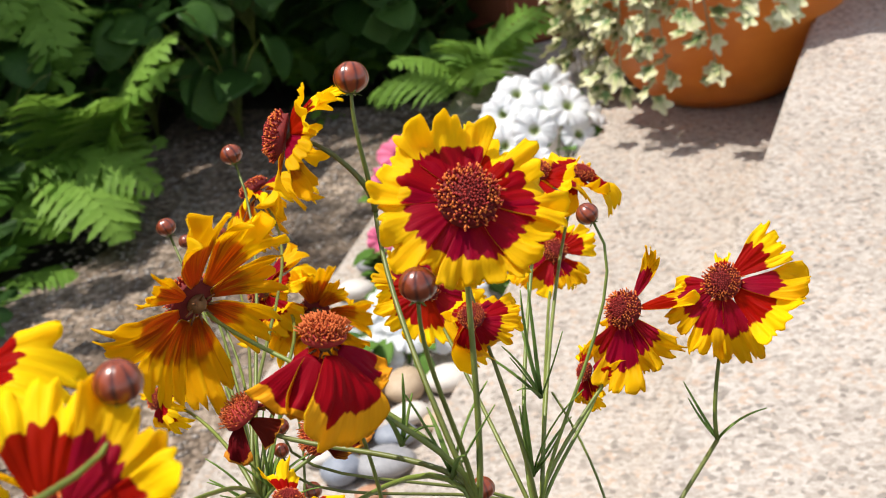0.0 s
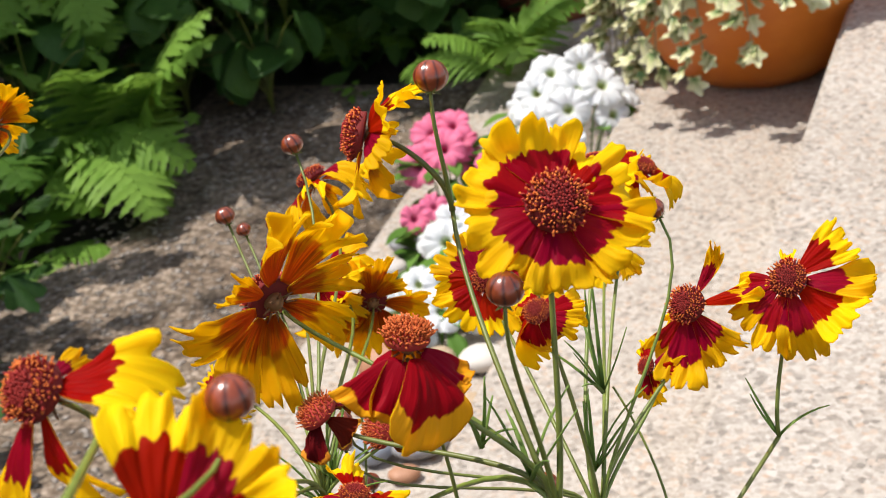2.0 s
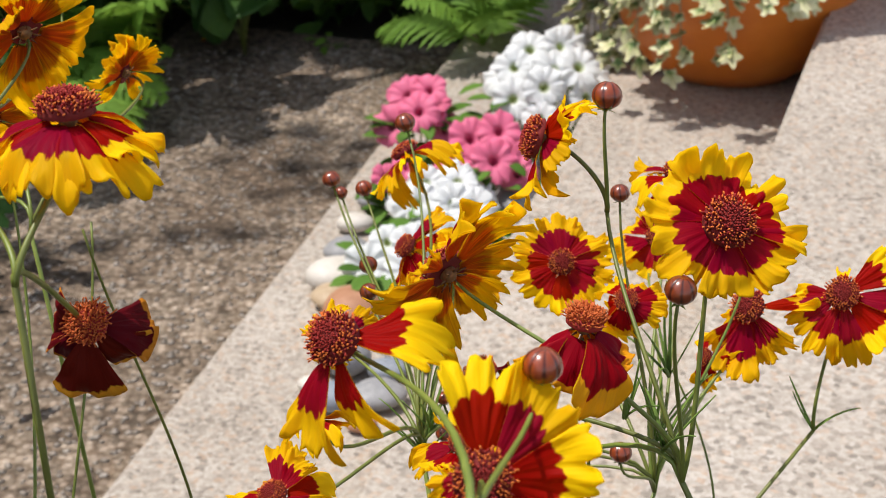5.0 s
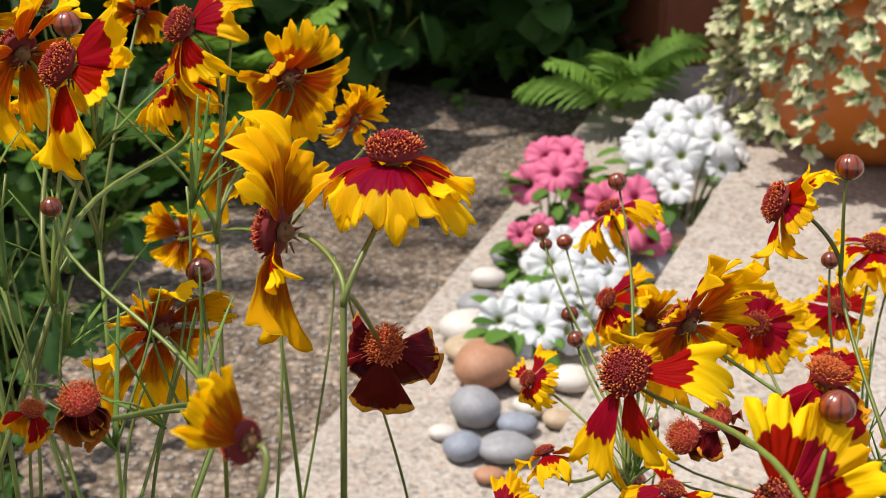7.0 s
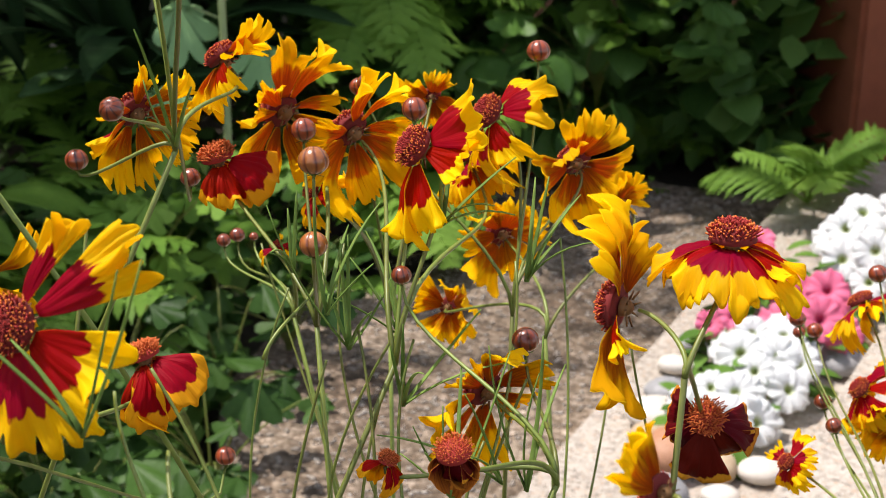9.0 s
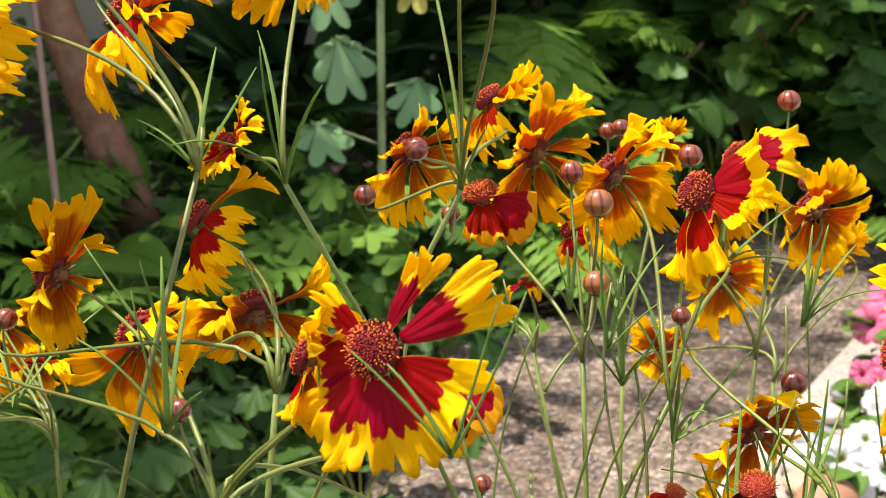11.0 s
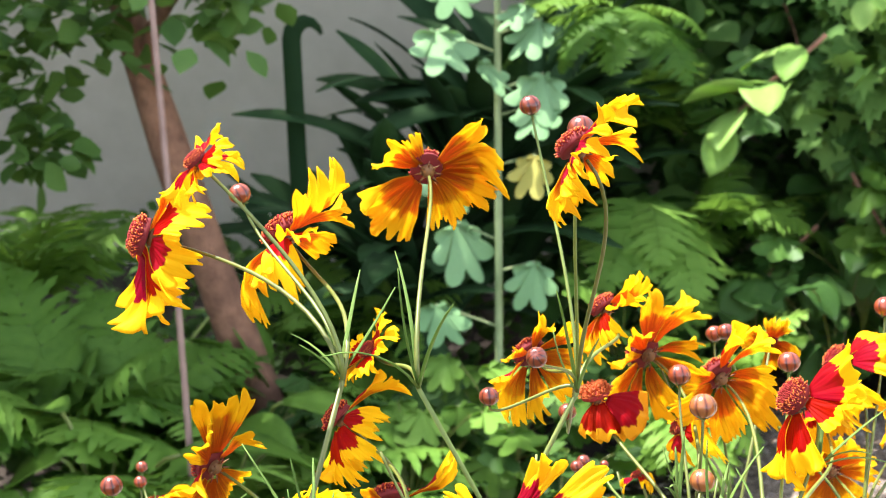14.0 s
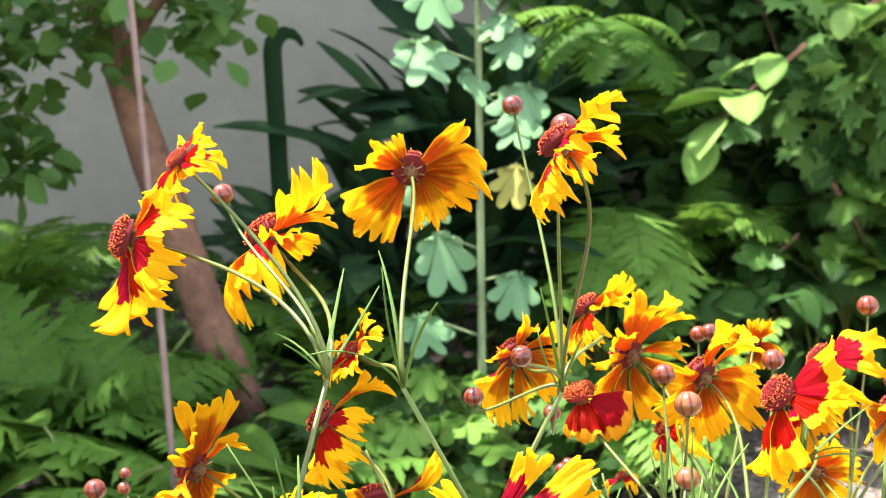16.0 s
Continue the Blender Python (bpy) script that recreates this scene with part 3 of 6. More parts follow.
def head(plant, node, at, wide, normal, look_of="fresh", droop=0.2, gaps=(), disc="fresh", count=8, seed=0, middle=1.0, slim=1.02, label="", jitter=1.0, rays=()):
    """A flower head with its stem from the node: wide is its width in metres, droop how far the rays hang (radians).
    rays, where given: each ray's turn from the top in degrees (to the left as the head looks), length, droop and width."""
    o = plant.matrix_basis.translation
    at, n = Vector(at) - o, Vector(normal).normalized()
    rng = random.Random(seed * 7 + 3)
    if disc not in DISCS:
        DISCS[disc] = disc_mesh(5, disc)
    r = wide / 2
    hd = part("flower_head", CALYX_MESH, plant, facing(at, n, 0.0, (r, r, r)), label)
    part("disc", DISCS[disc], hd, Matrix.Diagonal((middle, middle, middle, 1)))
    if not rays:
        rays = [(360 * k / count + rng.uniform(-17, 17) * jitter, rng.uniform(0.96 - 0.16 * jitter, 1.02 + 0.1 * jitter), droop + rng.uniform(-0.5, 0.5) * jitter, slim * rng.uniform(1.0 - 0.14 * jitter, 1.15)) for k in range(count) if k not in gaps]
    for turn, s, d, w in rays:
        m = Matrix.Rotation(radians(turn), 4, "Z") @ Matrix.Translation((0, 0.02, rng.uniform(-0.015, 0.015))) @ Matrix.Rotation(-d * 0.5, 4, "X") @ Matrix.Rotation(rng.uniform(-0.42, 0.42) * jitter, 4, "Y")
        part("petal", petal_for(look_of, d, rng.randrange(50)), hd, m @ Matrix.Diagonal((s * w, s, s, 1)))
    if node is not None:
        foot = Vector(node) - o
        start = at - n * 0.2 * r
        far = (start - foot).length
        bm = bmesh.new()
        add_tube(bm, curve_through(start, -n * far * 0.7, foot, Vector((rng.uniform(-0.25, 0.25) * far, 0, -far * 0.9)), 14), 0.00058, 0.00088, 6)
        part("stem", mesh_of(bm, "stem", STEM), plant)
    return hd


def bud(plant, node, at, wide, normal=(0, 0, 1), opening=False):
    o = plant.matrix_basis.translation
    at, n, wide = Vector(at) - o, Vector(normal).normalized(), wide * 0.9
    ob = part("bud", BUD_OPEN_MESH if opening else BUD_MESH, plant, facing(at, n, at.x * 90, (wide, wide, wide)))
    part("bract", BRACT_MESH, ob)
    if node is not None:
        foot, start = Vector(node) - o, at - n * 0.40 * wide
        far = (start - foot).length
        bm = bmesh.new()
        add_tube(bm, curve_through(start, -n * far * 0.8, foot, Vector((0, 0, -far * 0.9)), 10), 0.00048, 0.00075, 6)
        part("stem", mesh_of(bm, "stem", STEM), plant)
    return ob


def thread_leaves(plant, at, count, length, seed):
    """Needle-thin leaves that rise from a joint of the stem."""
    rng = random.Random(seed)
    o = plant.matrix_basis.translation
    for _ in range(count):
        bm = bmesh.new()
        l = length * rng.uniform(0.5, 1.1)
        pts = blade(l, 0.0008, lambda u: (1 - u) ** 0.5 * 0.9 + 0.1, 7, 3, rng.uniform(-0.5, 0.9), 0.5, rng=rng)
        add_sheet(bm, pts, 0.0003)
        m = Matrix.Translation(Vector(at) - o) @ Matrix.Rotation(rng.uniform(0, 6.28), 4, "Z") @ Matrix.Rotation(rng.uniform(0.75, 1.4), 4, "X")
        part("leaf", mesh_of(bm, "leaf", STEM_LEAF), plant, m)


# ---- ground, path, steps, wall ----
def slab(name, corners, top, bottom, mat, label, category, bevel=0.006):
    bm = bmesh.new()
    up = [bm.verts.new((x, y, top)) for x, y in corners]
    low = [bm.verts.new((x, y, bottom)) for x, y in corners]
    bm.faces.new(up), bm.faces.new(low[::-1])
    for k in range(len(corners)):
        n = (k + 1) % len(corners)
        bm.faces.new((low[k], low[n], up[n], up[k]))
    bmesh.ops.recalc_face_normals(bm, faces=bm.faces)
    if bevel:
        bmesh.ops.bevel(bm, geom=[e for e in bm.edges if all(v in up for v in e.verts)], offset=bevel, segments=2, affect="EDGES")
    return tagged(part(name, mesh_of(bm, name, mat, smooth=False)), label, category, kind="structure")


bm = bmesh.new()
bmesh.ops.create_grid(bm, x_segments=2, y_segments=2, size=60)
ground = part("ground", mesh_of(bm, "ground", SOIL), None, pose(0, 0, -0.06))
tagged(ground, "dark garden soil of the beds, reaching far off", "ground", kind="structure")
slab("path", [(-2.6, 0.9), (0.6, 0.9), (0.75, 3.30), (0.10, 3.45), (-0.30, 3.62), (-0.40, 3.25), (-0.40, 2.80), (-0.64, 2.52), (-0.68, 2.2), (-0.62, 1.95), (-0.56, 1.7), (-0.55, 1.3), (-2.6, 1.2)], 0.0, -0.05, AGGREGATE,
     "worn path of brown-grey exposed aggregate concrete", "path", 0.004)


def tread(name, x_at_two, slope, y0, y1, top, bottom, width=4.0):
    """A granite step whose front edge passes x_at_two at y = 2 and drifts by slope per metre."""
    a, b = x_at_two + slope * (y0 - 2), x_at_two + slope * (y1 - 2)
    return slab(name, [(a, y0), (a + width, y0), (b + width, y1), (b, y1)], top, bottom, GRANITE,
                "pale speckled granite garden step, rough-sawn", "step", 0.008)


tread("step_1", -0.085, 0.348, 0.6, 4.25, 0.08, -0.05, 0.55)
tread("step_2", 0.305, 0.385, 0.6, 4.3, 0.20, -0.05, 0.60)
tread("step_3", 0.685, 0.44, 0.6, 4.3, 0.36, -0.05, 3.5)
tagged(slab("wall_north", [(-5.0, 4.35), (5.0, 4.35), (5.0, 4.55), (-5.0, 4.55)], 2.6, -0.05, PLASTER, "tall white plastered garden wall in the shade", "wall", 0.01))

# unseen wall, added to close the place and cut sky light from the left
slab("blocker_wall_west", [(-3.4, -3.0), (-3.2, -3.0), (-3.2, 4.35), (-3.4, 4.35)], 2.6, -0.05, PLASTER, "added plastered wall out of view that closes the bed and blocks sky light", "wall", 0.01)


# ---- bed plants ----
def frond_mesh(length, mat, seed, pairs=15, curl=1.0):
    """A fern frond along +y, arching over, with toothed leaflets on both sides of its rib."""
    rng = random.Random(seed)
    bm = bmesh.new()
    rib, ways = [], []
    y = z = 0.0
    steps = pairs + 4
    for k in range(steps + 1):
        rib.append(Vector((0, y, z)))
        a = 0.5 - curl * 1.3 * (k / steps) ** 1.3
        ways.append(Vector((0, math.cos(a), math.sin(a))))
        y += length / steps * math.cos(a)
        z += length / steps * math.sin(a)
    add_tube(bm, rib, length * 0.010, length * 0.002, 5)
    for k in range(3, steps):
        u = (k - 3) / (steps - 3)
        l = length * 0.30 * math.sin(math.pi * min(0.97, 0.22 + 0.78 * u)) ** 0.9 * rng.uniform(0.9, 1.08) + length * 0.012
        for s in (-1, 1):
            pts = blade(l, length * 0.040, lambda q: (1 - q) ** 0.55 * (0.6 + 0.4 * min(1, q * 6)), 9, 3, rng.uniform(0.1, 0.7), 0.22, teeth=0.34, rng=rng)
            m = Matrix.Translation(rib[k]) @ ways[k].to_track_quat("Y", "Z").to_matrix().to_4x4() @ Matrix.Rotation(s * -rng.uniform(1.0, 1.18), 4, "Z") @ Matrix.Rotation(rng.uniform(-0.2, 0.2), 4, "Y")
            add_sheet(bm, [[m @ p for p in row] for row in pts])
    return mesh_of(bm, "frond", mat)


FRONDS = {(mat.name, n): frond_mesh(1.0, mat, n, 14 + n, (1.0, 1.25, 0.8)[n]) for mat in (FERN, FERN_LIGHT) for n in range(3)}


def fern(at, count, length, mat, seed, label="green fern with arching toothed fronds", lift=(0.2, 0.9), turn=(0.0, 6.28)):
    rng = random.Random(seed)
    thing = empty("fern", Matrix.Translation(at), label, "fern", "ferns in the bed")
    for k in range(count):
        a = turn[0] + (turn[1] - turn[0]) * (k + rng.uniform(0, 0.8)) / count
        s = length * rng.uniform(0.75, 1.1)
        part("frond", FRONDS[mat.name, rng.randrange(3)], thing, Matrix.Rotation(a, 4, "Z") @ Matrix.Rotation(rng.uniform(*lift), 4, "X") @ Matrix.Rotation(rng.uniform(-0.3, 0.3), 4, "Y") @ Matrix.Diagonal((s, s, s, 1)))
    return thing


def leaf_mesh(kind, mat, seed=0):
    """A leaf of unit length along +y."""
    rng = random.Random(seed)
    bm = bmesh.new()
    if kind == "heart":
        pts = blade(1, 0.42, lambda u: math.sin(math.pi * min(1, 0.16 + 0.84 * u)) ** 0.7 + 0.03, 9, 7, 0.7, 0.18, 0.06, rng=rng)
        add_sheet(bm, pts, 0.006)
    elif kind == "lance":
        pts = blade(1, 0.22, lambda u: math.sin(math.pi * min(1, 0.04 + 0.96 * u)) ** 0.8 + 0.02, 9, 5, 0.8, 0.3, 0.05, rng=rng)
        add_sheet(bm, pts, 0.006)
    elif kind == "oval":
        pts = blade(1, 0.30, lambda u: math.sin(math.pi * min(1, 0.05 + 0.95 * u)) ** 0.6 + 0.02, 7, 5, 0.5, 0.2, 0.04, rng=rng)
        add_sheet(bm, pts, 0.006)
    else:
        lobes = {"lobed": 5, "scallop": 7, "ivy": 5}[kind]
        deep = {"lobed": 0.42, "scallop": 0.46, "ivy": 0.45}[kind]
        uv = bm.loops.layers.uv.verify()
        around, rings = lobes * 8, 4
        span = math.pi * (1.62 if kind == "lobed" else 1.86)
        for sheet, off in ((0, 0.0), (1, -0.008)):
            grid = []
            for i in range(rings + 1):
                q, line = i / rings, []
                for j in range(around + 1):
                    a = -span / 2 + span * j / around
                    wave = abs(math.cos(lobes * (a + span / 2) / span * math.pi - 0.0)) if kind == "scallop" else (0.5 - 0.5 * math.cos(2 * math.pi * lobes * (a + span / 2) / span))
                    edge = 1 - deep + deep * wave ** (0.8 if kind != "ivy" else 1.2)
                    edge *= 0.78 + 0.22 * math.cos(a)
                    if kind == "lobed":
                        edge *= 1 - 0.06 * (j % 2)
                    r = 0.62 * q * edge
                    line.append(bm.verts.new((r * math.sin(a), 0.36 + r * math.cos(a) - 0.36 * (1 - q) * 0.9, off + 0.05 * math.sin(5 * a + 2) * q * q - 0.08 * q * q * math.cos(a))))
                grid.append(line)
            for i in range(rings):
                for j in range(around):
                    ids = ((i, j), (i + 1, j), (i + 1, j + 1), (i, j + 1))
                    ids = ids if sheet else ids[::-1]
                    f = bm.faces.new([grid[p][s] for p, s in ids])
                    for loop, (p, s) in zip(f.loops, ids):
                        loop[uv].uv = (p / rings, s / around)
    return mesh_of(bm, "leaf", mat)


LEAVES = {}


def leaf_of(kind, mat, n=0):
    key = (kind, mat.name, n)
    if key not in LEAVES:
        LEAVES[key] = leaf_mesh(kind, mat, n)
    return LEAVES[key]


def leafy(name, at, kind, mat, count, length, seed, label, category="plant", high=0.25, wide=0.14, group="", face=None, stems=STEM):
    """A low plant: each leaf stands on its own stalk and turns to the light."""
    rng = random.Random(seed)
    thing = empty(name, Matrix.Translation(at), label, category, group)
    for k in range(count):
        a, rr = rng.uniform(0, 6.28), wide * math.sqrt(rng.random())
        tip = Vector((rr * math.cos(a), rr * math.sin(a), high * rng.uniform(0.35, 1.0)))
        bm = bmesh.new()
        add_tube(bm, curve_through((0, 0, 0), (0, 0, high), tip, Vector((tip.x, tip.y, 0)), 6), length * 0.022, length * 0.014, 5)
        part("stalk", mesh_of(bm, "stalk", stems), thing)
        s = length * rng.uniform(0.65, 1.15)
        yaw = (a - 1.57 + rng.uniform(-0.9, 0.9)) if face is None else face + rng.uniform(-1.2, 1.2)
        m = Matrix.Translation(tip) @ Matrix.Rotation(yaw, 4, "Z") @ Matrix.Rotation(rng.uniform(-0.75, 0.35), 4, "X") @ Matrix.Rotation(rng.uniform(-0.5, 0.5), 4, "Y")
        part("leaf", leaf_of(kind, mat, rng.randrange(3)), thing, m @ Matrix.Diagonal((s, s, s, 1)))
    return thing


# ferns
fern((0.365, 3.06, 0.11), 8, 0.28, FERN_LIGHT, 1, "fresh green fern beside the end of the lowest step", lift=(-0.1, 0.85))
fern((-0.55, 2.98, 0.10), 3, 0.36, FERN_LIGHT, 2, "fresh green fern arching over the path edge", lift=(-0.15, 0.25), turn=(3.5, 4.5))
fern((-0.62, 3.42, 0.46), 6, 0.44, FERN_LIGHT, 22, "fresh green fern hanging from the shaded bank", lift=(-0.45, -0.1), turn=(2.95, 3.6))
fern((-0.66, 3.25, 0.93), 8, 0.30, FERN, 25, "green fern hanging before the hedge", lift=(-0.6, 0.1), turn=(1.8, 4.5))
fern((-0.70, 2.92, 0.06), 6, 0.36, FERN, 3, lift=(0.0, 0.5), turn=(3.6, 5.6))
fern((-0.62, 2.72, -0.02), 9, 0.28, FERN_LIGHT, 4, "fresh green fern hanging over the path edge", lift=(-0.2, 0.4))
fern((-0.49, 3.38, 0.26), 9, 0.22, FERN_LIGHT, 5, "fresh green fern among dark leaves", lift=(-0.2, 0.6), turn=(1.6, 4.7))
fern((-0.70, 3.70, 0.60), 12, 0.40, FERN, 6, "dark green fern on the shaded bank", lift=(-0.3, 0.5))
fern((-0.44, 3.55, 0.36), 11, 0.32, FERN, 7, "dark green fern on the shaded bank", lift=(-0.5, 0.4))
fern((-1.34, 2.28, 0.16), 11, 0.36, FERN, 20, "dark green fern beneath the small tree")
fern((-1.75, 2.55, 0.34), 12, 0.36, FERN, 8, "dark green fern beneath the small tree")
fern((-1.22, 1.95, 0.10), 12, 0.40, FERN, 9)
fern((-1.05, 2.15, 0.10), 12, 0.40, FERN_LIGHT, 15, "fresh green fern under the small tree")
fern((-1.60, 2.30, 0.15), 12, 0.40, FERN, 16, "dark green fern under the small tree")
fern((-1.45, 2.20, 0.16), 12, 0.40, FERN, 10)
fern((-0.95, 2.35, 0.02), 10, 0.30, FERN, 11)
fern((-1.05, 2.75, 0.05), 10, 0.34, FERN, 12)
fern((0.02, 3.62, 0.0), 9, 0.26, FERN, 13, "dark green fern in deep shade")
fern((-1.75, 2.15, 0.1), 10, 0.34, FERN, 14)
fern((-0.92, 1.55, 0.0), 11, 0.32, FERN, 17)
fern((-0.78, 1.78, -0.03), 9, 0.24, FERN, 18)
fern((-1.15, 1.6, 0.05), 11, 0.36, FERN, 19)

fern((-0.43, 3.05, 0.0), 5, 0.42, FERN_LIGHT, 21, "fresh sunlit fern with upright fronds", lift=(0.75, 1.1), turn=(2.9, 4.6))

fern((-0.48, 3.42, 0.40), 9, 0.30, FERN, 23, "dark green fern on the shaded bank", lift=(-0.2, 0.6))

# broad-leaved plants
spots = [(-0.15, 3.35, 0.0), (-0.35, 3.45, 0.0), (0.10, 3.70, 0.0), (-0.30, 3.80, 0.15), (0.02, 3.95, 0.1), (0.28, 3.62, 0.0), (-0.62, 3.25, 0.0), (-0.10, 3.55, 0.15), (0.35, 3.90, 0.1)]
for n, p in enumerate(spots):
    leafy("broad_leaf_plant", p, "heart", BROAD, 13, 0.12, 40 + n, "dark green broad-leaved plant in deep shade", high=0.34, wide=0.2, group="broad-leaved plants", face=3.14)
spots = [(-0.86, 2.35, 0.0), (-0.94, 2.05, 0.0), (-0.80, 2.60, 0.0), (-1.06, 2.15, 0.0), (-0.90, 2.48, 0.0), (-0.68, 2.95, 0.0), (-1.02, 1.85, 0.0), (-0.80, 2.78, 0.0), (-0.98, 2.55, 0.05), (-1.15, 2.35, 0.05), (-0.78, 1.95, 0.0), (-0.74, 1.62, 0.0), (-0.86, 1.75, 0.0), (-0.70, 1.45, 0.0), (-0.63, 1.58, -0.02), (-0.60, 1.86, -0.02), (-0.65, 2.12, -0.02), (-0.60, 2.38, -0.02)]
for n, p in enumerate(spots):
    leafy("ground_ivy", p, "lobed", FERN_LIGHT if n == 6 else GROUND_LEAF, 14, 0.085, 60 + n, "green leafy ground cover beside the path", high=0.24, wide=0.17, group="ground cover", face=3.14)
leafy("ground_ivy", (-0.40, 3.18, 0.0), "lobed", FERN_LIGHT, 12, 0.055, 75, "fresh lobed leaves at the end of the path", high=0.10, wide=0.10, group="ground cover", face=3.14)
leafy("big_leaf_plant", (-0.70, 2.20, 0.02), "heart", BRIGHT, 3, 0.10, 71, "pale green heart-shaped leaves over the path edge", high=0.13, wide=0.07, face=3.14)
for n, p in enumerate([(-1.28, 1.98, 0.05), (-1.42, 2.42, 0.1), (-1.18, 2.32, 0.02), (-1.10, 2.05, 0.0)]):
    leafy("hart_leaf_plant", p, "lance", FERN, 9, 0.24, 80 + n, "green long-leaved plant under the small tree", high=0.30, wide=0.16, group="long-leaved plants")
for n, p in enumerate([(-0.85, 2.30, 0.05), (-0.72, 2.55, 0.05), (-0.60, 3.05, 0.1)]):
    leafy("mallow_seedling", p, "scallop", FERN_LIGHT, 9, 0.10, 90 + n, "young green mallow with rounded leaves", high=0.30, wide=0.14, group="young mallows", face=3.14)


def mallow(foot, top):
    foot, top = Vector(foot), Vector(top)
    rng = random.Random(5)
    thing = empty("tree_mallow", Matrix.Translation(foot), "tall mallow stalk with pale scalloped leaves", "plant")
    bm = bmesh.new()
    add_tube(bm, curve_through((0, 0, 0), (top - foot), top - foot, (top - foot), 12), 0.009, 0.006, 8)
    part("stalk", mesh_of(bm, "stalk", GREEN_STALK), thing)
    for u, yaw, far, s in ((0.98, 0.5, 0.05, 0.08), (0.95, -1.2, 0.07, 0.09), (0.90, 1.7, 0.09, 0.11), (0.86, -1.7, 0.06, 0.08), (0.80, 1.3, 0.12, 0.13), (0.83, -1.3, 0.09, 0.10), (0.74, -1.0, 0.11, 0.12), (0.70, -1.7, 0.10, 0.10), (0.62, -1.3, 0.08, 0.09), (0.60, 1.4, 0.11, 0.12), (0.50, 1.0, 0.10, 0.13), (0.45, -1.2, 0.08, 0.10), (0.36, 1.5, 0.12, 0.11), (0.92, 3.0, 0.05, 0.08), (0.77, 2.6, 0.06, 0.09)):
        base = (top - foot) * u
        way = Vector((-math.sin(yaw), -0.25 + 0.2 * math.cos(yaw), 0.35)) * far
        bm = bmesh.new()
        add_tube(bm, curve_through(base, way, base + way, way * 0.5, 5), 0.0025, 0.002, 5)
        part("leaf_stalk", mesh_of(bm, "leaf_stalk", GREEN_STALK), thing)
        m = Matrix.Translation(base + way) @ Matrix.Rotation(3.3 + yaw * 0.35 + rng.uniform(-0.3, 0.3), 4, "Z") @ Matrix.Rotation(-0.75 + rng.uniform(-0.3, 0.3), 4, "X")
        s *= 1.05
        part("leaf", leaf_of("scallop", YELLOWED if 0.61 < u < 0.63 else MALLOW, rng.randrange(3)), thing, m @ Matrix.Diagonal((s, s, s, 1)))


mallow((-0.745, 2.56, -0.06), (-0.82, 2.75, 1.12))


def clivia(at, seed):
    rng = random.Random(seed)
    thing = empty("clivia", Matrix.Translation(at), "clump of dark strap-shaped leaves against the wall", "plant", "strap-leaved clumps")
    for k in range(22):
        a = rng.uniform(0, 6.28)
        l = rng.uniform(0.42, 0.72)
        pts = blade(l, 0.033, lambda u: min(1, 0.5 + u * 3) * min(1, (1 - u) * 9 + 0.12), 16, 3, rng.uniform(0.6, 1.7), 0.25, rng=rng)
        bm = bmesh.new()
        add_sheet(bm, pts, 0.002)
        part("leaf", mesh_of(bm, "leaf", STRAP), thing, Matrix.Rotation(a, 4, "Z") @ Matrix.Rotation(rng.uniform(1.05, 1.5), 4, "X") @ Matrix.Rotation(rng.uniform(-1.1, 1.1), 4, "Y"))
    return thing


clivia((-1.10, 3.15, 0.12), 1)
clivia((-0.92, 3.35, 0.24), 2)
clivia((-1.02, 3.30, 0.34), 4)
clivia((-1.24, 3.10, 0.02), 3)
clivia((-1.34, 3.36, -0.06), 5)
clivia((-0.99, 3.4, 0.46), 6)
clivia((-0.88, 3.44, 0.50), 8)
clivia((-1.16, 3.26, 0.16), 7)
fern((-1.22, 2.95, 0.20), 11, 0.34, FERN, 24, "dark green fern before the strap-leaved clumps", lift=(-0.1, 0.6))
bm = bmesh.new()
rise = [Vector((0.0, 0.0, 0.035 * k)) for k in range(16)] + [Vector((0.035 - 0.035 * math.cos(a), 0.0, 0.525 + 0.04 * math.sin(a))) for a in (0.5, 1.0, 1.5, 2.0, 2.5, 2.9)]
rows_of = []
for k, p in enumerate(rise):
    way = (rise[min(k + 1, 21)] - rise[max(k - 1, 0)]).normalized()
    over = Vector((way.z, 0.0, -way.x)) * 0.021 * min(1, 0.5 + k / 8) * min(1, (21.6 - k) / 5)
    rows_of.append([p - over, p + Vector((0, 0.004, 0)), p + over])
add_sheet(bm, rows_of, 0.002)
tip_leaf = empty("clivia", Matrix.Translation((-1.36, 3.09, 0.33)), "tall dark strap leaf with a bent-over tip", "plant", "strap-leaved clumps")
part("leaf", mesh_of(bm, "leaf", STRAP), tip_leaf, Matrix.Rotation(0.25, 4, "Z") @ Matrix.Rotation(-0.04, 4, "Y"))


OVAL_LEAF = ((0, 0, 0), (-0.75, 0.28, 0.10), (-1, 0.55, 0.12), (-0.6, 0.82, 0.05), (0, 1, -0.10), (0.6, 0.82, 0.05), (1, 0.55, 0.12), (0.75, 0.28, 0.10), (0, 0.5, -0.02))
LOBED_LEAF = ((0, 0.06, 0), (-0.62, -0.05, 0.02), (-0.58, 0.20, 0.06), (-1.25, 0.42, -0.06), (-0.62, 0.52, 0.06), (-0.62, 0.80, 0.0), (-0.26, 0.72, 0.06), (0, 1.06, -0.14), (0.26, 0.72, 0.06), (0.62, 0.80, 0.0), (0.62, 0.52, 0.06), (1.25, 0.42, -0.06), (0.58, 0.20, 0.06), (0.62, -0.05, 0.02), (0, 0.40, -0.04))


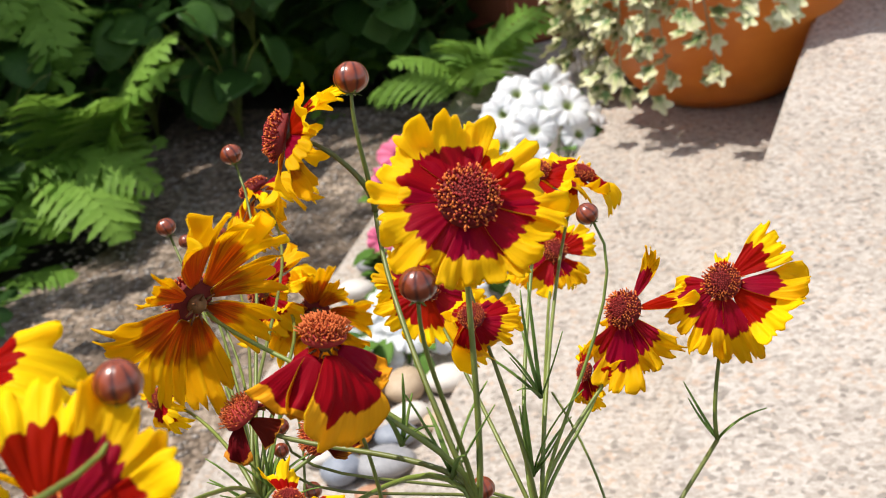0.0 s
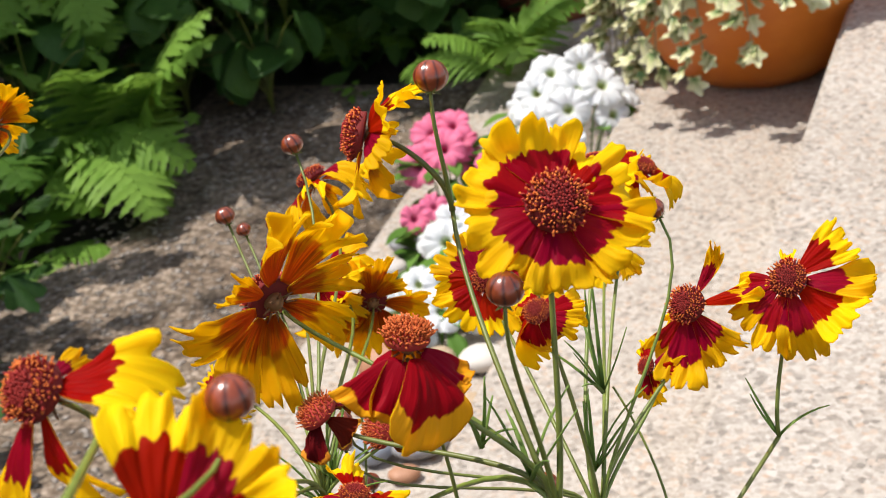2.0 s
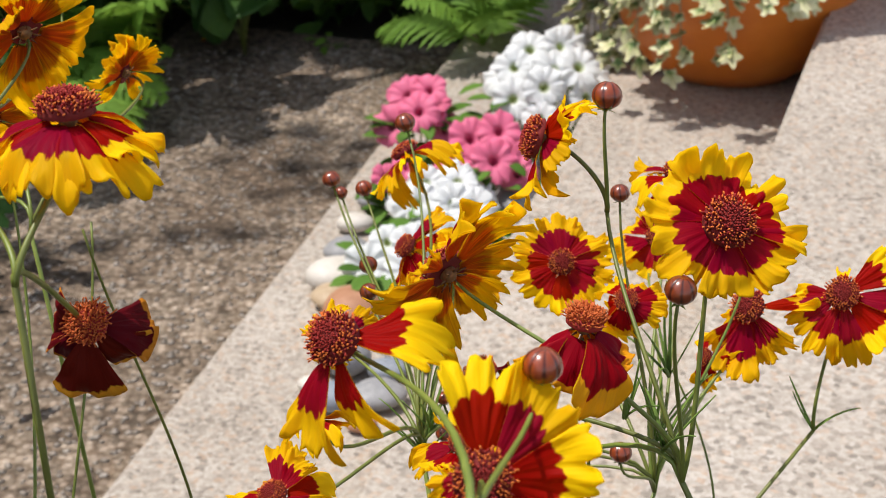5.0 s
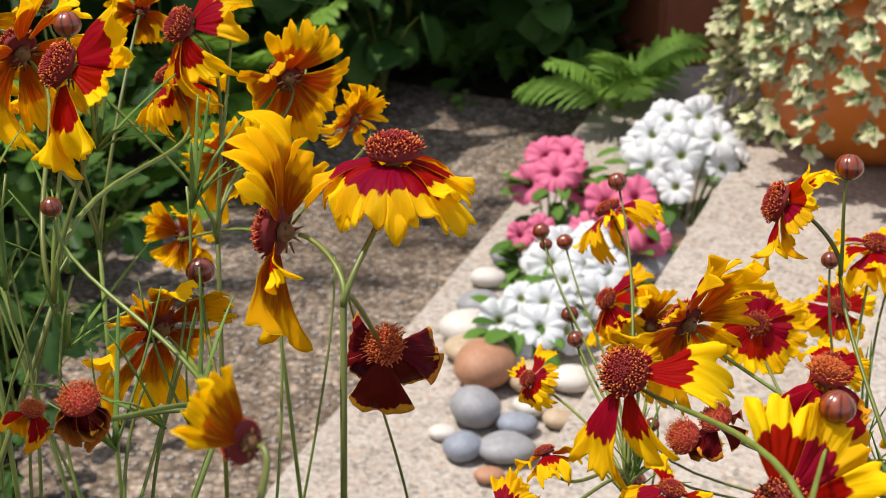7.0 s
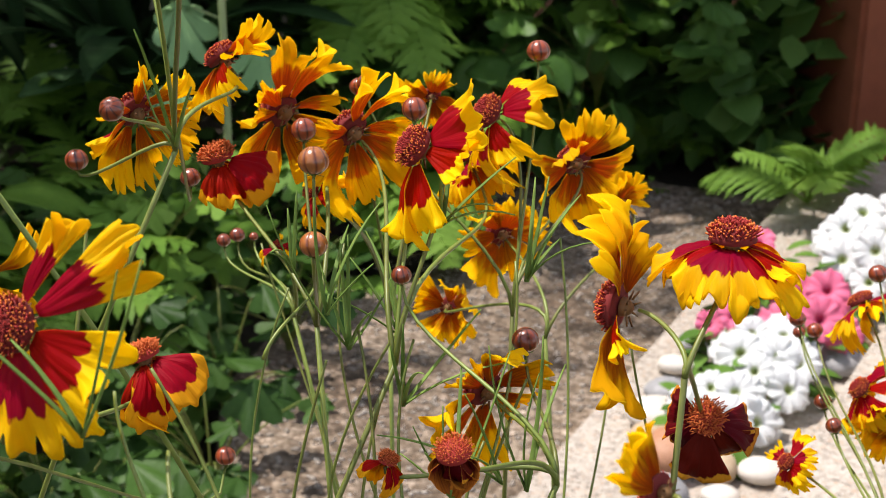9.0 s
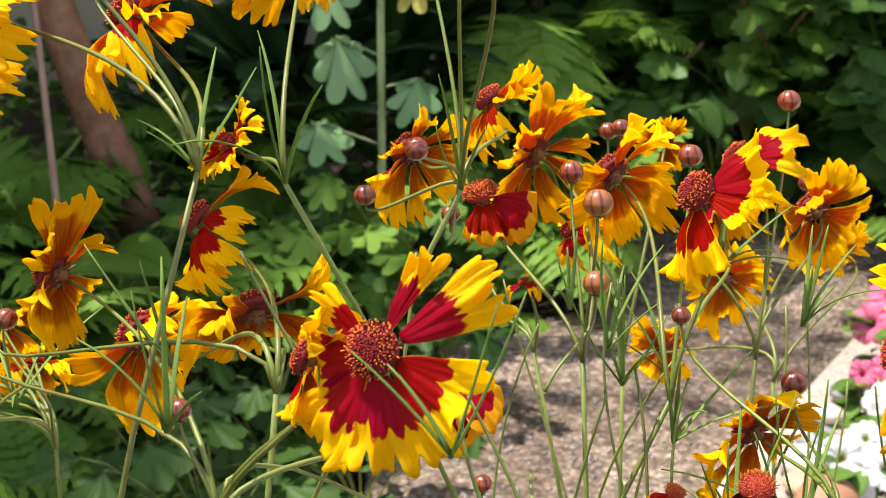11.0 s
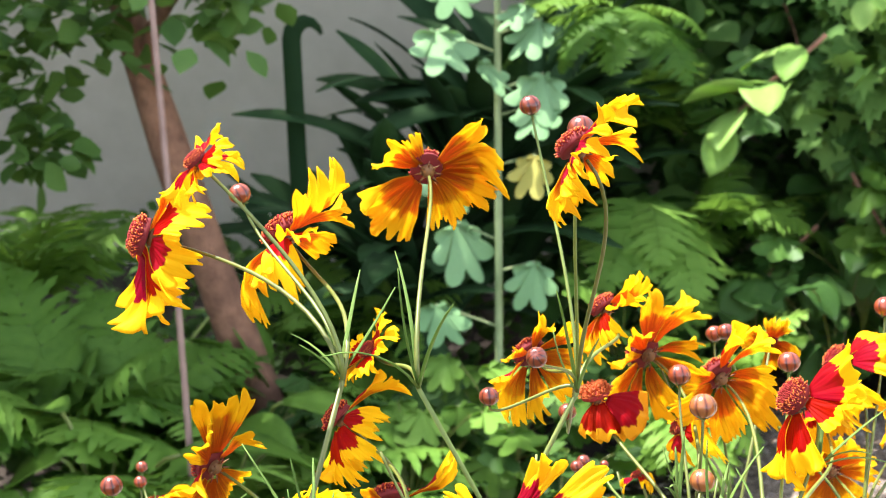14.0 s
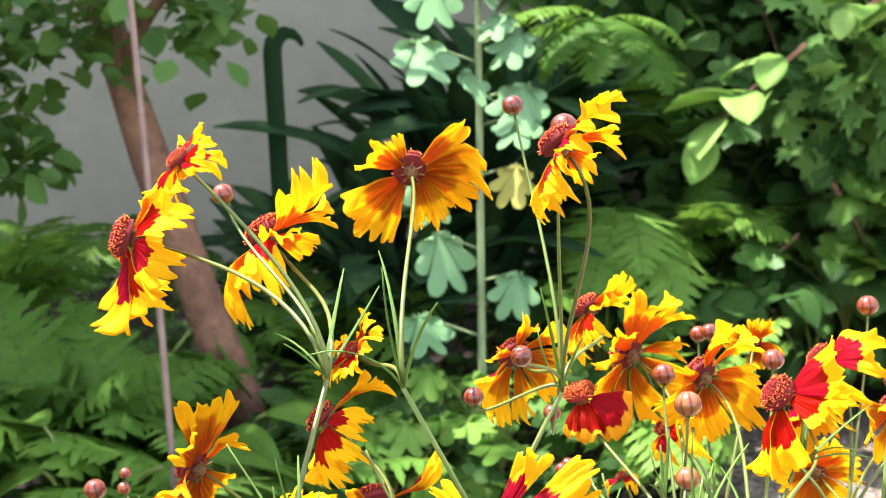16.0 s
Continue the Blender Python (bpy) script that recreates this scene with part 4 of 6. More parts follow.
def leaf_cloud(points, sizes, seed, length_to_width=0.36, up=0.6, outline=OVAL_LEAF, lean=None):
    """Many small folded leaves in one sheet of faces, each at its point, turned mostly to the sky."""
    rng = np.random.default_rng(seed)
    n = len(points)
    yaw, pitch, roll = rng.uniform(0, 6.28, n), rng.normal(-0.3, 0.5, n), rng.normal(0, up, n)
    if lean is not None:
        yaw, pitch = 3.14 + rng.normal(0, 0.7, n), rng.normal(lean, 0.35, n)
    shape = np.array(outline)
    k_rim = len(outline) - 1
    p = shape * np.array((length_to_width, 1, 0.6))
    p = p[None] * np.asarray(sizes)[:, None, None]
    cr, sr, cp, sp, cy, sy = np.cos(roll), np.sin(roll), np.cos(pitch), np.sin(pitch), np.cos(yaw), np.sin(yaw)
    x, y, z = p[..., 0], p[..., 1], p[..., 2]
    x, z = x * cr[:, None] + z * sr[:, None], -x * sr[:, None] + z * cr[:, None]
    y, z = y * cp[:, None] - z * sp[:, None], y * sp[:, None] + z * cp[:, None]
    x, y = x * cy[:, None] - y * sy[:, None], x * sy[:, None] + y * cy[:, None]
    verts = np.stack([x, y, z], -1) + np.asarray(points)[:, None]
    faces = [((k_rim + 1) * k + k_rim, (k_rim + 1) * k + a, (k_rim + 1) * k + (a + 1) % k_rim) for k in range(n) for a in range(k_rim)]
    return verts.reshape(-1, 3).tolist(), faces


def cloud_object(name, points, sizes, mat, seed, parent=None, **more):
    verts, faces = leaf_cloud(points, sizes, seed, **more)
    me = bpy.data.meshes.new(name)
    me.from_pydata(verts, [], faces)
    me.materials.append(mat)
    me.polygons.foreach_set("use_smooth", [True] * len(me.polygons))
    return part(name, me, parent)


# the far bank of leaves
rng = np.random.default_rng(3)
n = 10500
px = rng.uniform(-1.05, 2.6, n)
hump = 0.22 * np.sin(3.1 * px + 0.4) + 0.15 * np.sin(7.3 * px)
pz = rng.uniform(0, 1, n) ** 0.8 * 1.5
py = 4.25 - (1.5 - pz) * 0.25 - rng.random(n) ** 2 * 0.35 - hump * 0.5 + np.clip(px - 0.1, 0, 1) * 0.1
hedge = cloud_object("hedge", np.stack([px, py, pz], 1), rng.uniform(0.065, 0.13, n), HEDGE, 4)
tagged(hedge, "dark green leafy hedge in deep shade behind the bed", "hedge", kind="stuff")
n = 1300
px, pz = rng.uniform(-0.50, 1.0, n), rng.uniform(0.46, 1.55, n)
py = 3.92 - (1.5 - pz) * 0.30 - rng.random(n) * 0.16 - 0.09 * np.sin(5.3 * px + 2.0 * pz) - 0.07 * np.sin(9.1 * pz + 3 * px)
keep = (px > -0.36 + 0.12 * np.sin(9 * pz)) & (pz > np.where(px > -0.12, 0.50, 0.66) + 0.10 * np.sin(7 * px)) & (np.sin(6.3 * px + 1.1) + np.sin(7.1 * pz - 2 * px + 0.6) > -1.25)
creeper = cloud_object("creeper", np.stack([px, py, pz], 1)[keep], rng.uniform(0.065, 0.105, n)[keep], CREEPER, 6, length_to_width=0.42, up=0.35, outline=LOBED_LEAF, lean=-0.75)
tagged(creeper, "soft green creeper with lobed leaves hanging before the hedge", "creeper", kind="stuff")
n = 5200
px, py = rng.uniform(-2.4, 0.9, n), rng.uniform(1.5, 4.2, n)
keep = (py > 3.66 - 0.4 * px * (px > -0.3)) | (px < -0.66 + 0.16 * np.clip(2.2 - py, 0, 0.7)) | (py > 3.72)
keep &= px < -0.11 + 0.348 * (py - 2)
px, py = px[keep], py[keep]
cover = cloud_object("undergrowth", np.stack([px, py, rng.uniform(-0.03, 0.13, len(px)) + 0.10 * np.clip(py - 3.2, 0, 1)], 1), rng.uniform(0.03, 0.07, len(px)), HEDGE, 5)
tagged(cover, "low dark leaves that cover the soil of the bed", "undergrowth", kind="stuff")


# hanging bright branch
def branch(at, way, leaves, length, mat, seed, label, kind="oval", name="leafy_branch", spread=0.07):
    rng = random.Random(seed)
    thing = empty(name, Matrix.Translation(at), label, "branch", "branches of the shrub")
    way = Vector(way)
    line = curve_through((0, 0, 0), way, way, way * 0.6 + Vector((0, 0, -0.4 * way.length)), 10)
    bm = bmesh.new()
    add_tube(bm, line, 0.006, 0.002, 6)
    part("twig", mesh_of(bm, "twig", BARK), thing)
    for k in range(leaves):
        p = line[min(10, 2 + int(9 * k / leaves))] + Vector([rng.uniform(-spread, spread) * 0.4 for _ in range(3)])
        s = length * rng.uniform(0.75, 1.15)
        yaw = math.atan2(-way.x, way.y) + (1, -1)[k % 2] * rng.uniform(0.5, 1.3)
        part("leaf", leaf_of(kind, mat, rng.randrange(3)), thing, Matrix.Translation(p) @ Matrix.Rotation(yaw, 4, "Z") @ Matrix.Rotation(rng.uniform(-0.7, 0.1), 4, "X") @ Matrix.Rotation(rng.uniform(-0.5, 0.5), 4, "Y") @ Matrix.Diagonal((s, s, s, 1)))
    return thing


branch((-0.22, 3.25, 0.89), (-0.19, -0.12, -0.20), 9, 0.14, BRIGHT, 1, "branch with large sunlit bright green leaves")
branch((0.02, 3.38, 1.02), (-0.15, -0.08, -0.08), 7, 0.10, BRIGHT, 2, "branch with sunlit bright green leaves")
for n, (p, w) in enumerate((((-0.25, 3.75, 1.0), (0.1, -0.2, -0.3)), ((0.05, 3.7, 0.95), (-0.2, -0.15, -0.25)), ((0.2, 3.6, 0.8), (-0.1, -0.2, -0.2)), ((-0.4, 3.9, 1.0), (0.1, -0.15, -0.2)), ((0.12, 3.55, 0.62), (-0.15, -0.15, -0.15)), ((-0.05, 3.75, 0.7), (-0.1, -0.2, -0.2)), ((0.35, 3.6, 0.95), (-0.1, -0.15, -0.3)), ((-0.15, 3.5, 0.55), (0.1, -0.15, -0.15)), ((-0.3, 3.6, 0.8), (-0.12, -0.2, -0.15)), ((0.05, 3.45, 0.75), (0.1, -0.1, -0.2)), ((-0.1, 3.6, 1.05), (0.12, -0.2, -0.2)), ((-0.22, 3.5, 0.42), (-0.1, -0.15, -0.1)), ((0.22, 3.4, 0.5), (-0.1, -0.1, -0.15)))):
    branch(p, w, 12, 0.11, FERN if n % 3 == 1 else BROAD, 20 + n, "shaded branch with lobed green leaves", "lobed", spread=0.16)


# small tree before the wall, with unseen leaves added over the bed for shade
def small_tree():
    foot = Vector((-1.17, 2.55, -0.06))
    tree = empty("tree", Matrix.Translation(foot), "small garden tree with a slanting brown trunk and fine leaves", "tree")
    rng = np.random.default_rng(8)
    line = [Vector(p) - foot for p in ((-1.17, 2.55, -0.06), (-1.22, 2.53, 0.18), (-1.30, 2.51, 0.42), (-1.395, 2.50, 0.70), (-1.46, 2.52, 0.86), (-1.53, 2.56, 1.05), (-1.60, 2.7, 1.5), (-1.5, 2.9, 2.1))]
    bm = bmesh.new()
    add_tube(bm, line, 0.046, 0.026, 12)
    for v in bm.verts:
        v.co += Vector((1, 1, 0)) * 0.004 * noise.noise(v.co * 14)
    part("trunk", mesh_of(bm, "trunk", BARK), tree)
    limbs = (((-1.53, 2.56, 1.05), (-1.1, 2.7, 1.75)), ((-1.6, 2.7, 1.5), (-0.9, 3.6, 2.2)), ((-1.5, 2.9, 2.1), (-0.3, 3.9, 2.5)), ((-1.6, 2.7, 1.5), (-2.1, 2.4, 1.9)), ((-1.5, 2.9, 2.1), (0.6, 4.3, 2.6)), ((-1.46, 2.52, 0.86), (-1.26, 2.42, 1.08)), ((-1.53, 2.56, 1.05), (-1.75, 2.35, 1.1)))
    for a, b in limbs:
        a, b = Vector(a) - foot, Vector(b) - foot
        bm = bmesh.new()
        add_tube(bm, curve_through(a, (b - a) + Vector((0, 0, 0.2)), b, (b - a), 8), 0.018, 0.006, 7)
        part("limb", mesh_of(bm, "limb", BARK), tree)
    pts, sizes = [], []
    clumps = ((-1.62, 2.38, 0.93, 0.17, 150), (-1.45, 2.40, 1.02, 0.16, 130), (-1.27, 2.46, 1.00, 0.11, 70), (-1.75, 2.30, 0.84, 0.15, 100), (-1.58, 2.34, 0.72, 0.10, 60))
    for x, y, z, r, k in clumps:
        q = rng.normal(0, 0.5, (k, 3)) * r
        pts.append(q + (x, y, z))
        sizes.append(rng.uniform(0.045, 0.075, k))
    at = np.concatenate(pts) - np.array(foot)
    cloud_object("foliage", at, np.concatenate(sizes), CROWN, 9, tree, up=0.5)
    # leaves above the view, added to keep sky light off the bed and the hedge
    k = 4200
    x, y, z = rng.uniform(-3.0, 0.6, k), rng.uniform(1.7, 4.3, k), rng.uniform(1.55, 2.6, k)
    ok = ((x + 0.413 * z < -0.72) | (y > 3.55)) & (np.sin(4.1 * x + 2.2 * z) + np.sin(3.7 * y - 1.5 * x) > -1.35)
    cloud_object("crown", np.stack([x, y, z], 1)[ok] - np.array(foot), rng.uniform(0.05, 0.09, ok.sum()), CROWN, 12, tree, up=0.5)


# an unseen tall tree beyond the wall, added so its crown shades the bed
def shade_tree():
    rng = np.random.default_rng(8)
    foot = Vector((-3.4, 5.2, -0.06))
    tree = empty("tree", Matrix.Translation(foot), "added tall tree beyond the garden wall, out of view, shading the bed", "tree")
    lines = (((-3.4, 5.2, -0.06), (-3.3, 5.1, 2.5), 0.14, 0.10), ((-3.3, 5.1, 2.5), (-2.9, 4.6, 5.2), 0.10, 0.05), ((-3.3, 5.1, 2.5), (-1.6, 4.2, 5.6), 0.07, 0.03), ((-2.9, 4.6, 5.2), (-3.8, 3.0, 6.2), 0.05, 0.02), ((-2.9, 4.6, 5.2), (-1.9, 3.2, 6.3), 0.05, 0.02))
    for k, (a, b, r0, r1) in enumerate(lines):
        a, b = Vector(a) - foot, Vector(b) - foot
        bm = bmesh.new()
        add_tube(bm, curve_through(a, (b - a) + Vector((0, 0, 0.3)), b, (b - a), 8), r0, r1, 10)
        name = "limb" if k else "trunk"
        part(name, mesh_of(bm, name, BARK), tree)
    k = CROWN_LEAVES
    x, y = rng.uniform(-2.6, 2.2, k), rng.uniform(1.3, 5.8, k)
    # leaves kept or left out by where sun patches should fall on the ground
    holes = np.sin(3.1 * x + 1.3 * y + 1.2) + np.sin(2.3 * y - 1.7 * x + 1.5) + rng.normal(0, 0.55, k)
    path_side = (x < -0.12 + 0.348 * (y - 2)) & (y < 3.6)
    ok = np.where(path_side, holes - 0.25 + 0.9 * np.clip(y - 2.6, -0.9, 0.5), holes + 2.6 * (y - 3.02 - 0.3 * np.clip(x, -0.5, 1))) > 0.1
    bed = x < -0.66
    ok = np.where(bed, holes + 1.5 > 0.1, ok & (y > 2.35))
    ok |= (x < -0.55) & (x > -1.7) & (y > 2.75)
    ok |= (x < -0.95) & (y < 2.45) & (holes > -1.75)
    ok |= (x > -0.75) & (y > 3.28 + 0.25 * np.clip(x, 0, 1))
    for cx, cy, r in ((0.33, 3.03, 0.22), (-0.50, 2.60, 0.23), (0.02, 3.14, 0.20), (-0.22, 2.93, 0.16), (-0.26, 2.60, 0.18), (-0.46, 2.93, 0.21), (-0.27, 3.02, 0.13), (-0.12, 3.22, 0.17), (-0.30, 2.78, 0.16)):
        ok &= np.hypot(x - cx, y - cy) > r
    up = rng.uniform(4.6, 6.6, ok.sum())
    q = np.stack([x[ok] + SUN_WAY.x / SUN_WAY.z * up, y[ok] + SUN_WAY.y / SUN_WAY.z * up, up], 1) - np.array(foot)
    cloud_object("crown", q, rng.uniform(0.06, 0.11, ok.sum()), CROWN, 10, tree, up=0.5)


CROWN_LEAVES = 18000
small_tree()
shade_tree()

bm = bmesh.new()
add_tube(bm, curve_through((0, 0, 0), (-0.1, 0.2, 0.75), (-0.19, 0.26, 1.15), (-0.1, 0.1, 0.7), 14), 0.0062, 0.0056, 8)
stake = tagged(part("garden_stake", mesh_of(bm, "garden_stake", CANE), None, Matrix.Translation((-1.080, 1.93, -0.06))), "thin brown garden cane stuck upright in the bed", "stake")


# ---- things on the steps ----
def lathe(profile, sides=40):
    bm = bmesh.new()
    loops = [[bm.verts.new((r * math.cos(a), r * math.sin(a), z)) for a in (2 * math.pi * k / sides for k in range(sides))] for r, z in profile]
    for lo, hi in zip(loops, loops[1:]):
        for k in range(sides):
            bm.faces.new((lo[k], lo[(k + 1) % sides], hi[(k + 1) % sides], hi[k]))
    bm.faces.new(loops[0][::-1])
    return bm


POT_AT = Vector((0.770, 2.64, 0.20))
pot = empty("plant_pot", Matrix.Translation(POT_AT) @ Matrix.Diagonal((1.10, 1.10, 1.05, 1)), "large round orange terracotta pot on a granite step", "pot")
part("body", mesh_of(lathe(((0.08, 0.0), (0.115, 0.004), (0.145, 0.03), (0.177, 0.08), (0.205, 0.15), (0.228, 0.23), (0.245, 0.33), (0.235, 0.33), (0.22, 0.24), (0.18, 0.12))), "body", TERRACOTTA), pot)
part("rim", mesh_of(lathe(((0.252, 0.325), (0.275, 0.33), (0.282, 0.35), (0.28, 0.375), (0.265, 0.385), (0.245, 0.38), (0.238, 0.33))), "rim", TERRACOTTA), pot)
part("soil", mesh_of(lathe(((0.02, 0.30), (0.15, 0.32), (0.236, 0.325))), "soil", SOIL), pot)


def ivy_plant():
    rng = random.Random(12)
    thing = empty("variegated_ivy", Matrix.Translation(POT_AT + Vector((0, 0, 0.33))), "variegated ivy with cream-edged leaves trailing over the pot", "ivy")
    for k in range(46):
        a = (rng.uniform(2.6, 3.7) if k % 2 else rng.uniform(2.5, 5.1)) if k < 40 else rng.uniform(0, 6.28)
        out = Vector((math.cos(a), math.sin(a), 0))
        start = out * rng.uniform(0.05, 0.2)
        hang = (rng.uniform(-0.02, 0.14) if a > 4.3 else rng.uniform(0.0, 0.24)) if a > 3.3 else rng.uniform(0.10, 0.34)
        far = rng.uniform(0.26, 0.31) if a > 3.75 else rng.uniform(0.18, 0.245)
        crest = out * (0.24 if a > 3.75 else 0.205) + Vector((0, 0, 0.07))
        end = out * far + Vector((rng.uniform(-0.04, 0.07), rng.uniform(-0.03, 0.03), -hang))
        line = curve_through(start, crest - start, crest, out * 0.08, 4) + curve_through(crest, out * 0.10, end, Vector((0, 0, -hang * 0.9)), 9)[1:]
        bm = bmesh.new()
        add_tube(bm, line, 0.0022, 0.0012, 5)
        part("vine", mesh_of(bm, "vine", IVY_STEM), thing)
        for p in line[2:]:
            for _ in range(2):
                s = rng.uniform(0.024, 0.044)
                yaw = a - 1.57 + rng.uniform(-0.9, 0.9)
                q = p + out * rng.uniform(0.0, 0.03) + Vector((rng.uniform(-0.02, 0.02), rng.uniform(-0.02, 0.02), rng.uniform(-0.015, 0.015)))
                part("leaf", leaf_of("ivy", IVY, rng.randrange(3)), thing, Matrix.Translation(q) @ Matrix.Rotation(yaw, 4, "Z") @ Matrix.Rotation(rng.uniform(-1.3, -0.2), 4, "X") @ Matrix.Rotation(rng.uniform(-0.5, 0.5), 4, "Y") @ Matrix.Diagonal((s, s, s, 1)))


ivy_plant()


def petunia_flower(mat, seed):
    """A ruffled trumpet of unit width, facing up, with five notched lobes, a fold down each and an open throat."""
    rng = random.Random(seed)
    bm = bmesh.new()
    ph = rng.uniform(0, 6)
    flare = [rng.uniform(-0.10, 0.08) for _ in range(5)]
    around = 60
    rings = ((0.03, -0.42), (0.05, -0.24), (0.075, -0.12), (0.11, -0.045), (0.18, 0.0), (0.27, 0.02), (0.36, 0.03), (0.44, 0.02), (0.5, -0.01))
    uv = bm.loops.layers.uv.verify()
    grid = []
    for i, (r, z) in enumerate(rings):
        q = max(0, (i - 3) / 5)
        line = []
        for j in range(around):
            a = 2 * math.pi * j / around
            notch = (0.5 + 0.5 * math.cos(5 * a)) ** 4
            fold = (0.5 - 0.5 * math.cos(5 * a)) ** 6
            lobe = 1 - 0.13 * q * q * notch - 0.01 * q * fold + 0.02 * q * math.sin(23 * a + ph)
            tilt = flare[int(((a - math.pi / 5) / (2 * math.pi / 5)) % 5)] * (1 - notch)
            up = z + q * (tilt - 0.010 * fold - 0.015 * notch) + q * q * (0.045 * math.sin(11 * a + 2 * ph) + 0.03 * math.sin(17 * a + ph))
            line.append(bm.verts.new((r * lobe * math.cos(a), r * lobe * math.sin(a), up)))
        grid.append(line)
    for i in range(len(rings) - 1):
        for j in range(around):
            ids = ((i, j), (i, (j + 1) % around), (i + 1, (j + 1) % around), (i + 1, j))
            f = bm.faces.new([grid[p][s] for p, s in ids])
            for loop, (p, s) in zip(f.loops, ids):
                loop[uv].uv = (rings[p][0] * 2, s / around)
    return mesh_of(bm, "flower", mat)


TRUMPETS = {mat.name: [petunia_flower(mat, s) for s in range(5)] for mat in (WHITE_PETAL, PINK_PETAL)}


def petunia(at, mat, blooms, wide, high, seed, label, size=0.072):
    rng = random.Random(seed)
    thing = empty("petunia", Matrix.Translation(at), label, "flower", "petunias on the step")
    for k in range(26):
        a, rr = rng.uniform(0, 6.28), wide * math.sqrt(rng.random())
        s = rng.uniform(0.035, 0.06)
        p = Vector((rr * math.cos(a), rr * math.sin(a), high * rng.uniform(0.1, 0.75)))
        part("leaf", leaf_of("oval", PETUNIA_LEAF, rng.randrange(3)), thing, Matrix.Translation(p) @ Matrix.Rotation(a - 1.57, 4, "Z") @ Matrix.Rotation(rng.uniform(-0.4, 0.7), 4, "X") @ Matrix.Diagonal((s, s, s, 1)))
    for k in range(blooms):
        a = k * 2.4 + rng.uniform(-0.3, 0.3)
        f = math.sqrt((k + 0.6) / blooms)
        p = Vector((wide * f * math.cos(a), wide * f * math.sin(a), high * (1.05 - 0.55 * f * f) + rng.uniform(-0.01, 0.015)))
        n = Vector((p.x * 4 + rng.uniform(-0.3, 0.3), p.y * 4 - 0.55 + rng.uniform(-0.25, 0.25), 0.6)).normalized()
        s = size * rng.uniform(0.85, 1.12)
        bm = bmesh.new()
        foot = Vector((p.x * 0.4, p.y * 0.4, 0))
        add_tube(bm, curve_through(foot, (0, 0, high * 0.6), p - n * 0.4 * s, n * high * 0.5, 6), 0.0018, 0.0014, 5)
        part("stalk", mesh_of(bm, "stalk", PETUNIA_LEAF), thing)
        part("flower", rng.choice(TRUMPETS[mat.name]), thing, facing(p, n, rng.uniform(0, 6), (s, s, s)))
    return thing


petunia((0.425, 2.54, 0.08), WHITE_PETAL, 17, 0.115, 0.19, 1, "clump of white petunias beside the granite step", 0.076)
petunia((0.195, 2.50, 0.08), PINK_PETAL, 6, 0.055, 0.14, 2, "clump of pink petunias on the stone ledge", 0.074)
petunia((0.295, 2.33, 0.08), PINK_PETAL, 6, 0.065, 0.12, 3, "clump of pink petunias on the stone ledge", 0.076)
petunia((0.145, 2.27, 0.08), PINK_PETAL, 3, 0.035, 0.09, 4, "small pink petunia on the stone ledge", 0.05)
petunia((0.215, 2.17, 0.08), WHITE_PETAL, 12, 0.085, 0.10, 5, "clump of white petunias among pebbles", 0.070)
petunia((0.135, 2.00, 0.08), WHITE_PETAL, 9, 0.07, 0.085, 6, "low white petunias among pebbles", 0.066)


def pebble(at, wide, tone, seed, tall=0.6, long=1.2, turn=0.0):
    rng = random.Random(seed)
    bm = bmesh.new()
    bmesh.ops.create_icosphere(bm, subdivisions=3, radius=0.5)
    off = Vector((rng.uniform(0, 9), rng.uniform(0, 9), 0))
    for v in bm.verts:
        v.co *= 1 + 0.14 * noise.noise(v.co * 1.6 + off)
        v.co.x *= long
        v.co.z *= tall
    low = min(v.co.z for v in bm.verts)
    ob = part("pebble", mesh_of(bm, "pebble", STONES[tone]), None, Matrix.Translation((*at, 0.079 - low * wide)) @ Matrix.Rotation(turn, 4, "Z") @ Matrix.Diagonal((wide, wide, wide, 1)))
    names = {"grey": "smooth grey", "blue": "smooth slate-blue", "tan": "smooth tan", "brown": "smooth reddish-brown", "pale": "smooth pale cream"}
    tagged(ob, names[tone] + " river pebble lying on the granite ledge", "pebble", "river pebbles")


pebble((0.046, 2.045), 0.080, "pale", 1)
pebble((0.046, 1.985), 0.070, "tan", 2, 0.5)
pebble((0.066, 1.915), 0.086, "brown", 3, 0.75, 1.35, 1.2)
pebble((0.050, 1.800), 0.070, "grey", 4, 0.75, 1.05)
pebble((0.034, 1.712), 0.050, "blue", 5, 0.7, 1.05)
pebble((0.092, 1.712), 0.062, "grey", 6, 0.55, 1.3)
pebble((0.068, 1.655), 0.034, "brown", 7)
pebble((0.006, 1.758), 0.032, "pale", 8)
pebble((0.108, 1.780), 0.046, "blue", 9)
pebble((0.128, 1.900), 0.058, "tan", 10, 0.7, 1.3, 1.4)
pebble((0.130, 1.830), 0.046, "pale", 11)
pebble((0.395, 2.455), 0.062, "grey", 12, 0.6, 1.3, 1.2)
pebble((0.350, 2.300), 0.085, "grey", 13, 0.6, 1.35, 1.1)
pebble((0.110, 2.330), 0.055, "grey", 14)
pebble((0.060, 2.135), 0.062, "grey", 15)
pebble((0.190, 1.905), 0.058, "pale", 16)
pebble((0.400, 2.41), 0.045, "tan", 17)
pebble((0.075, 2.24), 0.05, "pale", 18)
pebble((0.165, 1.80), 0.04, "tan", 19)

leafy("weed", (0.038, 3.38, 0.0), "oval", FERN_LIGHT, 9, 0.03, 35, "small green weed growing through the path", high=0.03, wide=0.03)


